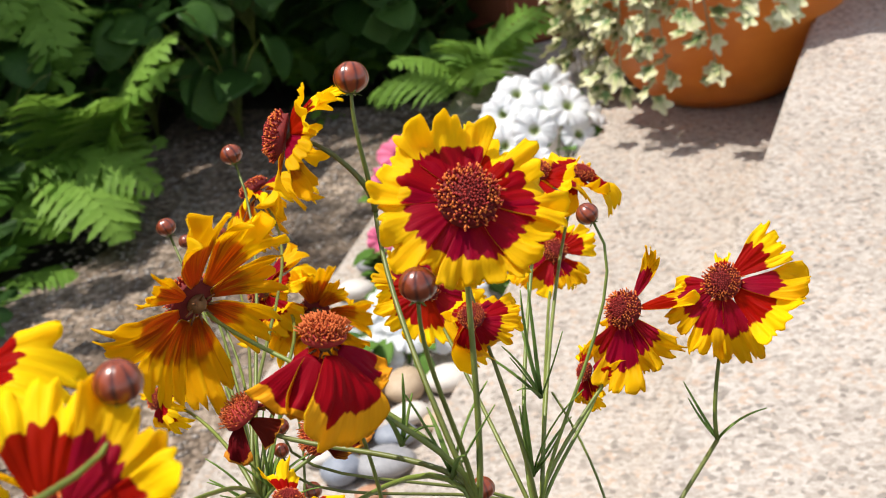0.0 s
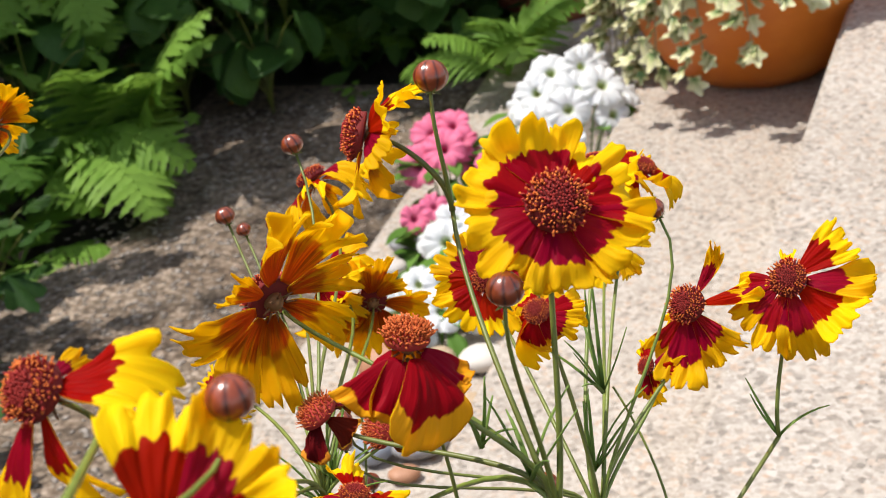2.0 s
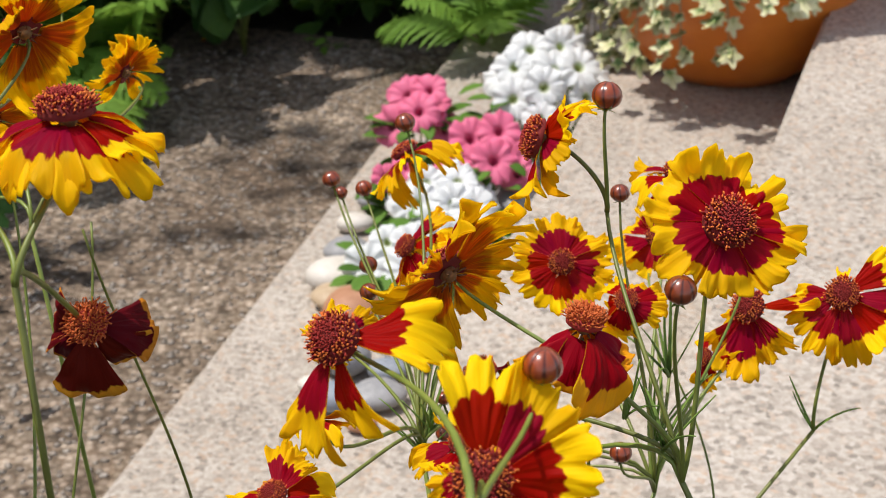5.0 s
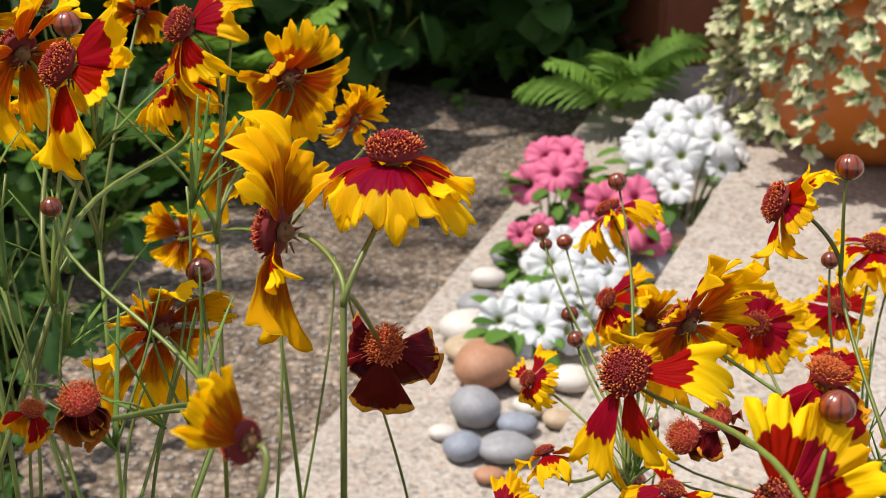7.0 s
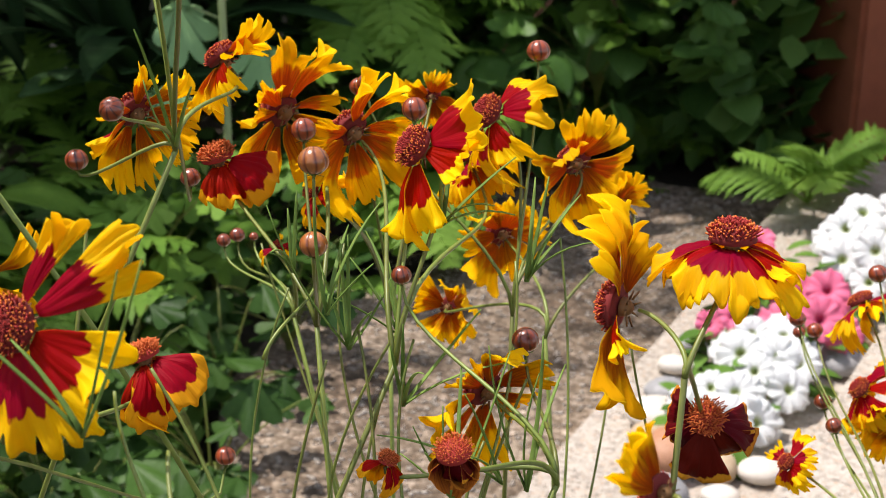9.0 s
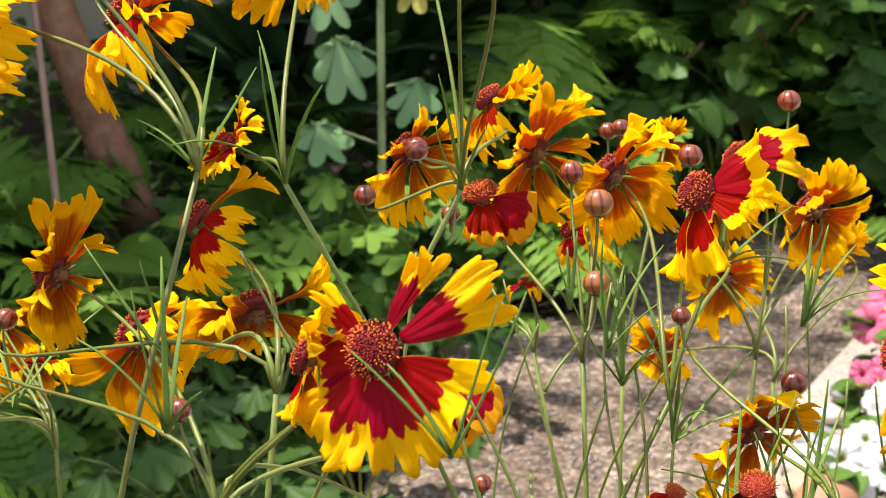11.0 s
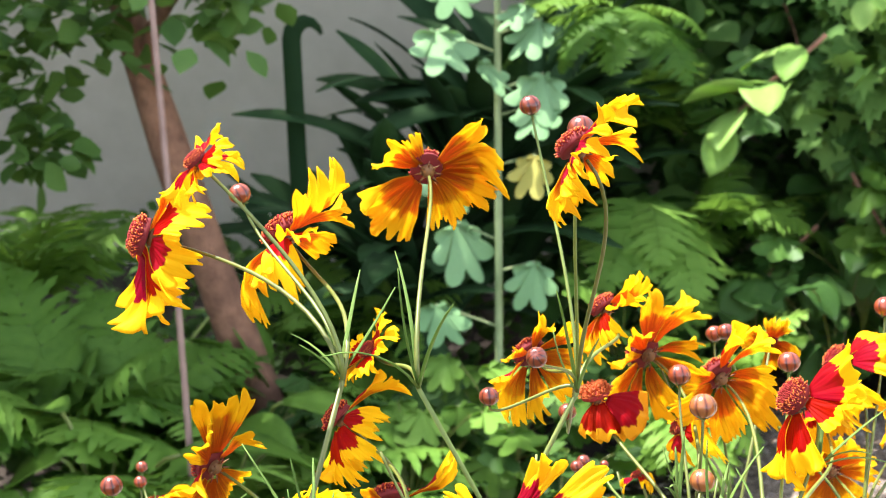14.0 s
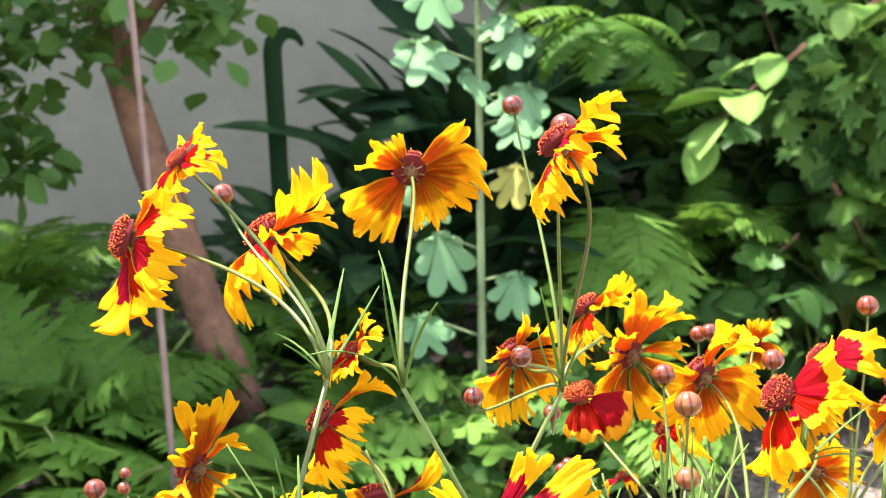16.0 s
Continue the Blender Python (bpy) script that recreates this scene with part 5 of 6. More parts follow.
def fallen_petal(at, turn, seed):
    m = Matrix.Translation((*at, 0.004)) @ Matrix.Rotation(turn, 4, "Z") @ Matrix.Diagonal((0.026, 0.026, 0.02, 1))
    ob = part("fallen_petal", petal_mesh(seed, 0.1, PETAL_TOP_RED, PETAL_BACK), None, m)
    tagged(ob, "red petal that has dropped on the path", "petal", "fallen petals")


fallen_petal((-0.235, 3.45), 0.8, 3)

# shaded clay planter behind the fern
def planter():
    at = Vector((0.60, 3.68, 0.08))
    thing = empty("clay_planter", Matrix.Translation(at), "large square clay planter, brick-red, in deep shade", "pot")
    bm = bmesh.new()
    low = [bm.verts.new((x * 0.17, y * 0.17, 0)) for x, y in ((-1, -1), (1, -1), (1, 1), (-1, 1))]
    top = [bm.verts.new((x * 0.20, y * 0.20, 0.62)) for x, y in ((-1, -1), (1, -1), (1, 1), (-1, 1))]
    bm.faces.new(low[::-1]), bm.faces.new(top)
    for k in range(4):
        bm.faces.new((low[k], low[(k + 1) % 4], top[(k + 1) % 4], top[k]))
    bmesh.ops.bevel(bm, geom=list(bm.edges), offset=0.012, segments=3, affect="EDGES")
    part("body", mesh_of(bm, "body", CLAY_DARK, smooth=False), thing, Matrix.Rotation(0.35, 4, "Z"))
    for name, half, low, high, mat in (("rim", 0.215, 0.58, 0.635, CLAY_DARK), ("base", 0.185, -0.0, 0.035, CLAY_DARK), ("soil", 0.18, 0.62, 0.642, SOIL)):
        bm = bmesh.new()
        bmesh.ops.create_cube(bm, size=1.0, matrix=Matrix.Translation((0, 0, (low + high) / 2)) @ Matrix.Diagonal((2 * half, 2 * half, high - low, 1)))
        bmesh.ops.bevel(bm, geom=list(bm.edges), offset=0.008, segments=3, affect="EDGES")
        part(name, mesh_of(bm, name, mat, smooth=False), thing, Matrix.Rotation(0.35, 4, "Z"))


planter()
leafy("planter_shrub", (0.56, 3.50, 0.68), "lobed", BROAD, 12, 0.12, 33, "dark lobed leaves that spill from the clay planter", high=0.14, wide=0.28, face=3.14)

# ---- coreopsis plants, from the steps to the fern bed ----
near = coreopsis((0.163, 0.446, -0.06), "coreopsis with yellow and dark-red daisy flowers on wiry green stems")
near_node = (0.143, 0.386, 0.886)
stalk(near, near_node, (0.163, 0.446, -0.06), thick=0.0012)
head(near, near_node, (0.150, 0.389, 0.966), 0.0422, (0.11, -0.70, 0.71), seed=1, droop=0.08, jitter=0.25, middle=1.35, slim=1.5)
near_joint = (0.129, 0.446, 0.944)
stalk(near, near_joint, near_node, thick=0.0008)
head(near, near_joint, (0.109, 0.452, 0.966), 0.0370, (-0.95, 0.10, 0.28), seed=2, droop=0.35, gaps=(2,), slim=1.15, middle=1.4)
head(near, near_node, (0.079, 0.435, 0.931), 0.0530, (-0.54, 0.72, 0.34), seed=3, droop=0.15, rays=((-4, 1.05, 0.0, 0.85), (42, 1.08, 0.0, 0.85), (84, 0.95, 0.2, 0.72), (128, 1.0, 0.15, 0.72), (176, 1.08, 0.1, 0.75), (218, 1.05, 0.2, 0.78), (262, 1.05, 0.15, 0.8), (312, 0.9, 0.25, 0.66)))
head(near, near_node, (0.113, 0.388, 0.938), 0.0460, (0.12, -0.04, 0.99), seed=4, look_of='red', droop=1.05, disc='old', middle=0.85, rays=((78, 1.0, 1.3, 1.5), (134, 1.1, 0.85, 1.4), (25, 1.0, 1.35, 1.25), (180, 0.9, 1.1, 1.15), (-40, 0.8, 1.3, 1.15), (-118, 0.8, 1.3, 1.15)))
bud(near, near_joint, (0.128, 0.450, 0.980), 0.0101, (0.14, 0.30, 0.94))
bud(near, near_node, (0.136, 0.377, 0.953), 0.0095, (0.12, -0.01, 0.99))
head(near, near_node, (0.088, 0.482, 0.836), 0.0384, (0.21, -0.02, 0.98), seed=5, droop=0.3, slim=1.2)
head(near, near_node, (0.088, 0.414, 0.907), 0.0252, (-0.50, -0.08, 0.86), seed=6, look_of='dead', disc='seed', droop=1.2, gaps=(0, 3, 4, 6))
low = coreopsis((0.084, 0.280, -0.06), "coreopsis with yellow and dark-red daisy flowers on wiry green stems")
low_node = (0.064, 0.220, 0.987)
stalk(low, low_node, (0.084, 0.280, -0.06), thick=0.0012)
head(low, low_node, (0.046, 0.326, 0.971), 0.0496, (-0.46, -0.54, 0.70), seed=7, droop=0.3, rays=((-62, 1.0, 0.15, 1.15), (172, 1.05, 0.35, 0.95), (208, 0.9, 0.6, 0.8), (-15, 0.45, 0.5, 0.71), (80, 0.4, 0.9, 0.8)))
head(low, low_node, (0.073, 0.272, 0.970), 0.0472, (-0.06, -0.84, 0.55), seed=8, droop=0.05, rays=((0, 1.02, 0.0, 1.1), (-46, 1.0, 0.05, 1.2), (-90, 0.95, 0.1, 1.2), (100, 0.5, 0.4, 1.0), (140, 0.75, 0.3, 1.1), (180, 0.9, 0.2, 1.15), (-135, 0.9, 0.2, 1.15)))
bud(low, low_node, (0.086, 0.285, 0.987), 0.0088, (0.13, 0.08, 0.99))
dip = coreopsis((-0.015, 0.272, -0.06), "coreopsis with yellow and dark-red daisy flowers on wiry green stems")
dip_node = (-0.035, 0.212, 0.988)
stalk(dip, dip_node, (-0.015, 0.272, -0.06), thick=0.0012)
head(dip, dip_node, (-0.033, 0.225, 1.011), 0.0322, (-0.78, 0.60, -0.18), seed=9, droop=0.0, gaps=(1, 2, 3, 4, 5, 6), slim=0.95)
mid = coreopsis((0.190, 0.585, -0.06), "coreopsis with yellow and dark-red daisy flowers on wiry green stems")
mid_node = (0.170, 0.525, 0.782)
stalk(mid, mid_node, (0.190, 0.585, -0.06), thick=0.0012)
head(mid, mid_node, (0.144, 0.618, 0.839), 0.0452, (-0.03, -0.80, 0.60), seed=10, droop=0.1, jitter=0.35, slim=1.25)
head(mid, mid_node, (0.156, 0.535, 0.864), 0.0365, (-0.27, -0.52, 0.81), seed=11, droop=0.75, slim=1.2)
head(mid, mid_node, (0.191, 0.612, 0.882), 0.0469, (0.03, -0.15, 0.99), seed=12, droop=0.2, slim=1.2)
head(mid, mid_node, (0.208, 0.714, 0.802), 0.0450, (0.05, -0.62, 0.78), seed=13, droop=0.2, slim=1.25)
head(mid, mid_node, (0.211, 0.629, 0.872), 0.0380, (0.36, -0.20, 0.91), seed=14, droop=0.2, slim=1.2)
head(mid, mid_node, (0.214, 0.566, 0.842), 0.0558, (-0.58, -0.50, 0.64), seed=15, droop=0.35, rays=((-12, 0.9, -0.1, 0.39), (-62, 1.1, 0.1, 0.61), (75, 0.5, 0.5, 0.71), (120, 0.62, 0.6, 0.91), (162, 1.0, 0.3, 0.81), (190, 1.12, 0.3, 0.81), (-125, 0.85, 0.4, 0.91), (-148, 0.9, 0.5, 0.81)))
head(mid, mid_node, (0.197, 0.563, 0.821), 0.0292, (-0.81, -0.28, 0.51), seed=16, droop=0.5, gaps=(0, 2), slim=1.1)
bud(mid, mid_node, (0.201, 0.553, 0.888), 0.0090, (-0.51, 0.26, 0.82))
bud(mid, mid_node, (0.154, 0.549, 0.903), 0.0082, (0.01, 0.26, 0.97))
bud(mid, mid_node, (0.150, 0.501, 0.818), 0.0094, (0.01, 0.26, 0.97))
bud(mid, mid_node, (0.089, 0.569, 0.785), 0.0082, (0.01, 0.26, 0.97))
bud(mid, mid_node, (0.086, 0.526, 0.839), 0.0065, (0.01, 0.26, 0.97))
bud(mid, mid_node, (0.085, 0.522, 0.832), 0.0061, (0.01, 0.26, 0.97))
edge = coreopsis((0.177, 0.555, -0.06), "coreopsis with yellow and dark-red daisy flowers on wiry green stems")
edge_node = (0.241, 0.549, 0.792)
stalk(edge, edge_node, (0.177, 0.555, -0.06), thick=0.0012, lean=(0.7, 0.0, 0.0))
head(edge, edge_node, (0.247, 0.552, 0.854), 0.0530, (-0.31, -0.68, 0.67), seed=17, droop=0.25, rays=((-45, 1.0, 0.1, 0.96), (-88, 1.15, 0.1, 1.01), (-122, 1.1, 0.1, 1.01), (-165, 1.05, 0.15, 0.86), (165, 1.05, 0.2, 0.91), (125, 0.95, 0.25, 0.91), (98, 0.8, 0.3, 0.81), (8, 0.5, 0.3, 0.61)))
back = coreopsis((0.096, 0.574, -0.06), "coreopsis with yellow and dark-red daisy flowers on wiry green stems")
back_node = (0.076, 0.514, 0.815)
stalk(back, back_node, (0.096, 0.574, -0.06), thick=0.0012)
head(back, back_node, (0.080, 0.676, 0.868), 0.0500, (-0.48, 0.45, 0.75), seed=18, droop=0.55, rays=((0, 0.9, 0.3, 0.8), (42, 1.0, 0.4, 0.8), (86, 1.0, 0.5, 0.8), (132, 0.95, 0.6, 0.75), (178, 1.0, 0.5, 0.8), (222, 1.0, 0.5, 0.78), (268, 0.95, 0.4, 0.8), (316, 0.9, 0.3, 0.76)))
head(back, back_node, (0.098, 0.637, 0.827), 0.0493, (0.04, 0.99, 0.16), seed=19, droop=0.2)
head(back, back_node, (0.078, 0.636, 0.840), 0.0430, (-0.77, -0.13, 0.62), seed=20, droop=0.6)
head(back, back_node, (0.039, 0.574, 0.831), 0.0314, (-0.71, -0.36, 0.60), seed=21, droop=0.4, gaps=(1,))
head(back, back_node, (0.023, 0.449, 0.842), 0.0406, (-0.41, -0.27, 0.87), seed=22, droop=0.25)
head(back, back_node, (0.038, 0.454, 0.868), 0.0296, (-0.39, 0.58, 0.71), seed=23, droop=0.4, gaps=(3,))
bud(back, back_node, (0.077, 0.630, 0.902), 0.0096, (-0.26, 0.34, 0.90))
bud(back, back_node, (0.045, 0.641, 0.872), 0.0089, (-0.26, 0.34, 0.90))
bud(back, back_node, (0.060, 0.684, 0.848), 0.0091, (-0.26, 0.34, 0.90))
bud(back, back_node, (0.049, 0.660, 0.857), 0.0069, (-0.26, 0.34, 0.90))
bud(back, back_node, (0.059, 0.586, 0.845), 0.0085, (-0.26, 0.34, 0.90))
bud(back, back_node, (0.060, 0.632, 0.834), 0.0091, (-0.26, 0.34, 0.90))
head(back, back_node, (0.099, 0.521, 0.836), 0.0338, (-0.71, -0.37, 0.59), seed=24, look_of='dead', disc='seed', droop=1.2, gaps=(0, 2, 4, 5))
fork = coreopsis((-0.032, 0.322, -0.06), "coreopsis with yellow and dark-red daisy flowers on wiry green stems")
fork_node = (-0.024, 0.333, 0.984)
stalk(fork, fork_node, (-0.032, 0.322, -0.06), thick=0.0012)
head(fork, fork_node, (-0.013, 0.358, 1.014), 0.0455, (-0.03, 0.07, 1.00), seed=25, droop=0.5, middle=1.2, jitter=0.3, slim=1.3)
head(fork, fork_node, (-0.042, 0.357, 0.993), 0.0552, (-0.92, 0.39, -0.03), seed=26, droop=-0.1, rays=((12, 1.1, -0.1, 1.25), (-20, 0.95, 0.0, 1.1), (46, 0.9, -0.2, 1.1), (-148, 1.1, 0.2, 1.15), (-118, 0.7, 0.4, 0.9)))
head(fork, fork_node, (-0.015, 0.363, 0.957), 0.0370, (-0.05, -0.72, 0.69), seed=27, look_of='dead', disc='old', droop=1.3, middle=1.0, rays=((78, 0.95, 0.8, 1.4), (176, 1.1, 0.7, 1.35), (-86, 1.05, 0.7, 1.4), (-128, 0.95, 0.9, 1.1), (128, 0.85, 0.9, 1.1), (-30, 0.6, 0.9, 1.0)))
fan = coreopsis((-0.036, 0.396, -0.06), "coreopsis with yellow and dark-red daisy flowers on wiry green stems")
fan_node = (-0.056, 0.336, 0.947)
stalk(fan, fan_node, (-0.036, 0.396, -0.06), thick=0.0012)
head(fan, fan_node, (-0.081, 0.388, 0.948), 0.0500, (-0.66, 0.70, 0.28), seed=28, droop=0.3, rays=((0, 0.85, 0.1, 0.8), (-45, 0.9, 0.2, 0.85), (-92, 1.05, 0.3, 0.85), (-136, 1.15, 0.2, 0.85), (178, 1.1, 0.15, 0.85), (125, 0.9, 0.2, 0.75), (70, 0.85, 0.2, 0.75)))
head(fan, fan_node, (-0.081, 0.298, 0.975), 0.0192, (-0.13, -0.28, 0.95), seed=29, look_of='dead', disc='seed', droop=1.5, count=7, slim=1.5, middle=1.15)
bud(fan, fan_node, (-0.070, 0.397, 0.962), 0.0095, (-0.05, 0.16, 0.99))
bud(fan, fan_node, (-0.107, 0.380, 0.988), 0.0067, (-0.03, 0.05, 1.00))
head(fan, fan_node, (-0.103, 0.332, 0.952), 0.0204, (0.30, -0.05, 0.95), seed=30, look_of='red', disc='old', droop=1.0, gaps=(0, 2, 6))
bunch = coreopsis((-0.120, 0.475, -0.06), "coreopsis with yellow and dark-red daisy flowers on wiry green stems")
bunch_node = (-0.140, 0.415, 0.953)
stalk(bunch, bunch_node, (-0.120, 0.475, -0.06), thick=0.0012)
head(bunch, bunch_node, (-0.175, 0.520, 0.995), 0.0620, (-0.78, 0.57, 0.27), seed=31, droop=0.6, slim=0.88, rays=((-6, 1.05, 0.1, 0.95), (30, 1.05, 0.15, 0.85), (72, 0.8, 0.6, 0.7), (118, 0.9, 0.6, 0.75), (160, 1.05, 0.4, 0.85), (196, 1.1, 0.3, 0.85), (232, 1.0, 0.3, 0.75), (-80, 0.8, 0.3, 0.7), (-45, 0.85, 0.2, 0.7)))
head(bunch, bunch_node, (-0.187, 0.469, 0.991), 0.0434, (-0.27, -0.10, 0.96), seed=32, look_of='red', droop=1.0, disc='old', rays=((-28, 1.05, 0.8, 1.65), (-76, 0.95, 1.1, 1.3), (14, 0.9, 0.9, 1.3), (-122, 0.85, 1.1, 1.06), (88, 0.7, 1.0, 1.06)))
bud(bunch, bunch_node, (-0.152, 0.452, 1.009), 0.0096, (-0.06, 0.26, 0.96))
bud(bunch, bunch_node, (-0.136, 0.392, 1.018), 0.0105, (-0.06, 0.26, 0.96), opening=True)
bud(bunch, bunch_node, (-0.134, 0.382, 0.995), 0.0095, (-0.06, 0.26, 0.96), opening=True)
post = coreopsis((-0.088, 0.438, -0.06), "coreopsis with yellow and dark-red daisy flowers on wiry green stems")
post_node = (-0.108, 0.378, 0.960)
stalk(post, post_node, (-0.088, 0.438, -0.06), thick=0.0012)
head(post, post_node, (-0.105, 0.398, 1.022), 0.0543, (-0.75, -0.38, 0.55), seed=33, droop=0.45, middle=0.95, rays=((180, 1.12, 0.4, 1.3), (216, 1.0, 0.5, 1.12), (-35, 1.0, 0.25, 1.18), (-75, 0.9, 0.5, 0.94)))
head(post, post_node, (-0.139, 0.473, 1.003), 0.0559, (-0.72, 0.58, 0.38), seed=34, droop=0.55, slim=0.88, rays=((-10, 1.0, 0.1, 0.7), (34, 0.95, 0.2, 0.7), (76, 0.85, 0.5, 0.75), (118, 0.95, 0.5, 0.75), (160, 1.08, 0.4, 0.8), (200, 1.05, 0.3, 0.75), (-118, 0.9, 0.3, 0.7), (-72, 0.8, 0.3, 0.7)))
head(post, post_node, (-0.105, 0.551, 0.970), 0.0452, (-0.51, 0.23, 0.83), seed=35, droop=0.9)
bud(post, post_node, (-0.110, 0.423, 1.027), 0.0089, (-0.06, 0.26, 0.96))
reed = coreopsis((-0.061, 0.557, -0.06), "coreopsis with yellow and dark-red daisy flowers on wiry green stems")
reed_node = (-0.081, 0.497, 0.926)
stalk(reed, reed_node, (-0.061, 0.557, -0.06), thick=0.0012)
head(reed, reed_node, (-0.094, 0.520, 0.999), 0.0527, (-0.72, -0.41, 0.57), seed=36, droop=0.55, rays=((-50, 1.0, 0.3, 1.3), (195, 1.0, 0.5, 1.3), (232, 0.9, 0.5, 1.18), (0, 0.8, 0.3, 0.94), (150, 0.9, 0.6, 1.06)))
head(reed, reed_node, (-0.062, 0.560, 0.969), 0.0534, (-0.38, 0.84, 0.39), seed=37, droop=0.35)
bud(reed, reed_node, (-0.078, 0.533, 1.021), 0.0099, (-0.06, 0.26, 0.96))
bud(reed, reed_node, (-0.063, 0.645, 0.955), 0.0095, (-0.06, 0.26, 0.96))
bud(reed, reed_node, (-0.141, 0.513, 1.010), 0.0082, (-0.07, 0.17, 0.98))
wisp = coreopsis((-0.051, 0.629, -0.06), "coreopsis with yellow and dark-red daisy flowers on wiry green stems")
wisp_node = (-0.071, 0.569, 0.885)
stalk(wisp, wisp_node, (-0.051, 0.629, -0.06), thick=0.0012)
head(wisp, wisp_node, (-0.044, 0.671, 0.913), 0.0423, (-0.85, 0.50, 0.17), seed=38, droop=0.35, gaps=(4,))
head(wisp, wisp_node, (-0.097, 0.638, 0.906), 0.0523, (-0.48, 0.86, 0.19), seed=39, droop=0.3)
head(wisp, wisp_node, (-0.124, 0.661, 0.856), 0.0412, (0.21, 0.97, -0.12), seed=40, droop=0.4)
haze = coreopsis((-0.116, 0.606, -0.06), "coreopsis with yellow and dark-red daisy flowers on wiry green stems")
haze_node = (-0.136, 0.546, 0.900)
stalk(haze, haze_node, (-0.116, 0.606, -0.06), thick=0.0012)
head(haze, haze_node, (-0.129, 0.614, 0.978), 0.0301, (-0.02, 0.94, 0.33), seed=41, droop=0.3)
head(haze, haze_node, (-0.154, 0.478, 0.978), 0.0297, (-0.71, -0.27, 0.65), seed=42, droop=0.4, gaps=(1, 4))
bud(haze, haze_node, (-0.148, 0.536, 1.002), 0.0084, (-0.06, 0.26, 0.96))
bud(haze, haze_node, (-0.177, 0.540, 1.007), 0.0067, (-0.05, 0.17, 0.98))
twig = coreopsis((-0.152, 0.583, -0.06), "coreopsis with yellow and dark-red daisy flowers on wiry green stems")
twig_node = (-0.172, 0.523, 0.907)
stalk(twig, twig_node, (-0.152, 0.583, -0.06), thick=0.0012)
bud(twig, twig_node, (-0.217, 0.605, 0.909), 0.0078, (-0.05, 0.17, 0.98))
bud(twig, twig_node, (-0.213, 0.567, 0.921), 0.0069, (-0.05, 0.17, 0.98))
bud(twig, twig_node, (-0.200, 0.569, 0.923), 0.0044, (-0.05, 0.17, 0.98))
head(twig, twig_node, (-0.175, 0.507, 0.944), 0.0180, (-0.45, -0.21, 0.87), seed=43, droop=0.5, gaps=(1, 3, 5))
star = coreopsis((-0.198, 0.310, -0.06), "coreopsis with yellow and dark-red daisy flowers on wiry green stems")
star_node = (-0.182, 0.403, 1.015)
stalk(star, star_node, (-0.198, 0.310, -0.06), thick=0.0012)
head(star, star_node, (-0.209, 0.447, 1.013), 0.0510, (-0.71, 0.54, 0.45), seed=44, droop=0.75, gaps=(6,), slim=0.88, rays=((-5, 0.8, 0.1, 0.65), (40, 0.9, 0.5, 0.75), (84, 0.85, 0.8, 0.8), (128, 1.0, 0.7, 0.75), (166, 1.1, 0.5, 0.75), (204, 1.08, 0.4, 0.75), (-115, 0.85, 0.4, 0.7), (-65, 0.75, 0.3, 0.7)))
head(star, star_node, (-0.186, 0.476, 1.026), 0.0470, (-0.68, 0.20, 0.70), seed=45, droop=0.3, rays=((0, 0.95, 0.2, 1.0), (-36, 0.8, 0.5, 0.9), (-90, 0.75, 1.0, 1.0), (-140, 0.9, 0.7, 1.0), (178, 1.0, 0.4, 1.0), (140, 0.9, 0.4, 0.9), (50, 0.7, 0.3, 0.9)))
head(star, star_node, (-0.174, 0.350, 1.112), 0.0482, (-0.70, 0.28, 0.66), seed=46, droop=0.55, rays=((2, 1.15, 0.0, 0.36), (-24, 1.1, 0.25, 0.85), (-62, 0.9, 0.6, 0.9), (-105, 0.95, 0.85, 0.9), (-150, 1.05, 0.7, 0.9), (165, 0.9, 0.5, 0.8), (110, 0.8, 0.6, 0.9), (50, 0.8, 0.4, 0.8)))
bud(star, star_node, (-0.189, 0.367, 1.038), 0.0080, (-0.02, -0.77, 0.63))
bud(star, star_node, (-0.215, 0.405, 1.009), 0.0082, (-0.05, 0.17, 0.98))
bud(star, star_node, (-0.211, 0.444, 1.111), 0.0089, (-0.23, 0.06, 0.97))
bud(star, star_node, (-0.178, 0.376, 1.114), 0.0100, (0.12, -0.06, 0.99))
bud(star, star_node, (-0.201, 0.481, 0.979), 0.0083, (-0.05, 0.17, 0.98))
left = coreopsis((-0.195, 0.322, -0.06), "coreopsis with yellow and dark-red daisy flowers on wiry green stems")
left_node = (-0.215, 0.262, 0.966)
stalk(left, left_node, (-0.195, 0.322, -0.06), thick=0.0012)
head(left, left_node, (-0.169, 0.243, 1.027), 0.0565, (-0.27, -0.83, 0.49), seed=47, droop=0.05, middle=0.88, rays=((-14, 0.95, -0.1, 0.5), (-50, 1.15, 0.0, 0.68), (-108, 1.0, 0.1, 1.3), (-158, 1.0, 0.15, 1.12), (155, 1.0, 0.15, 1.18), (112, 0.85, 0.2, 1.06), (62, 0.7, -0.4, 0.71)))
head(left, left_node, (-0.172, 0.334, 0.977), 0.0407, (-0.34, 0.05, 0.94), seed=48, look_of='red', droop=1.15, disc='old', middle=0.85, rays=((-15, 0.95, 0.7, 1.2), (-55, 1.0, 1.3, 1.2), (-95, 1.12, 1.5, 1.05), (-140, 1.1, 1.6, 1.05), (42, 0.8, 1.1, 1.1), (105, 0.8, 1.2, 1.06), (-75, 0.75, 0.9, 0.8)))
head(left, left_node, (-0.187, 0.250, 1.020), 0.0338, (-0.95, 0.08, 0.31), seed=49, droop=0.35, gaps=(6,))
bud(left, left_node, (-0.174, 0.421, 0.898), 0.0079, (-0.05, 0.17, 0.98))
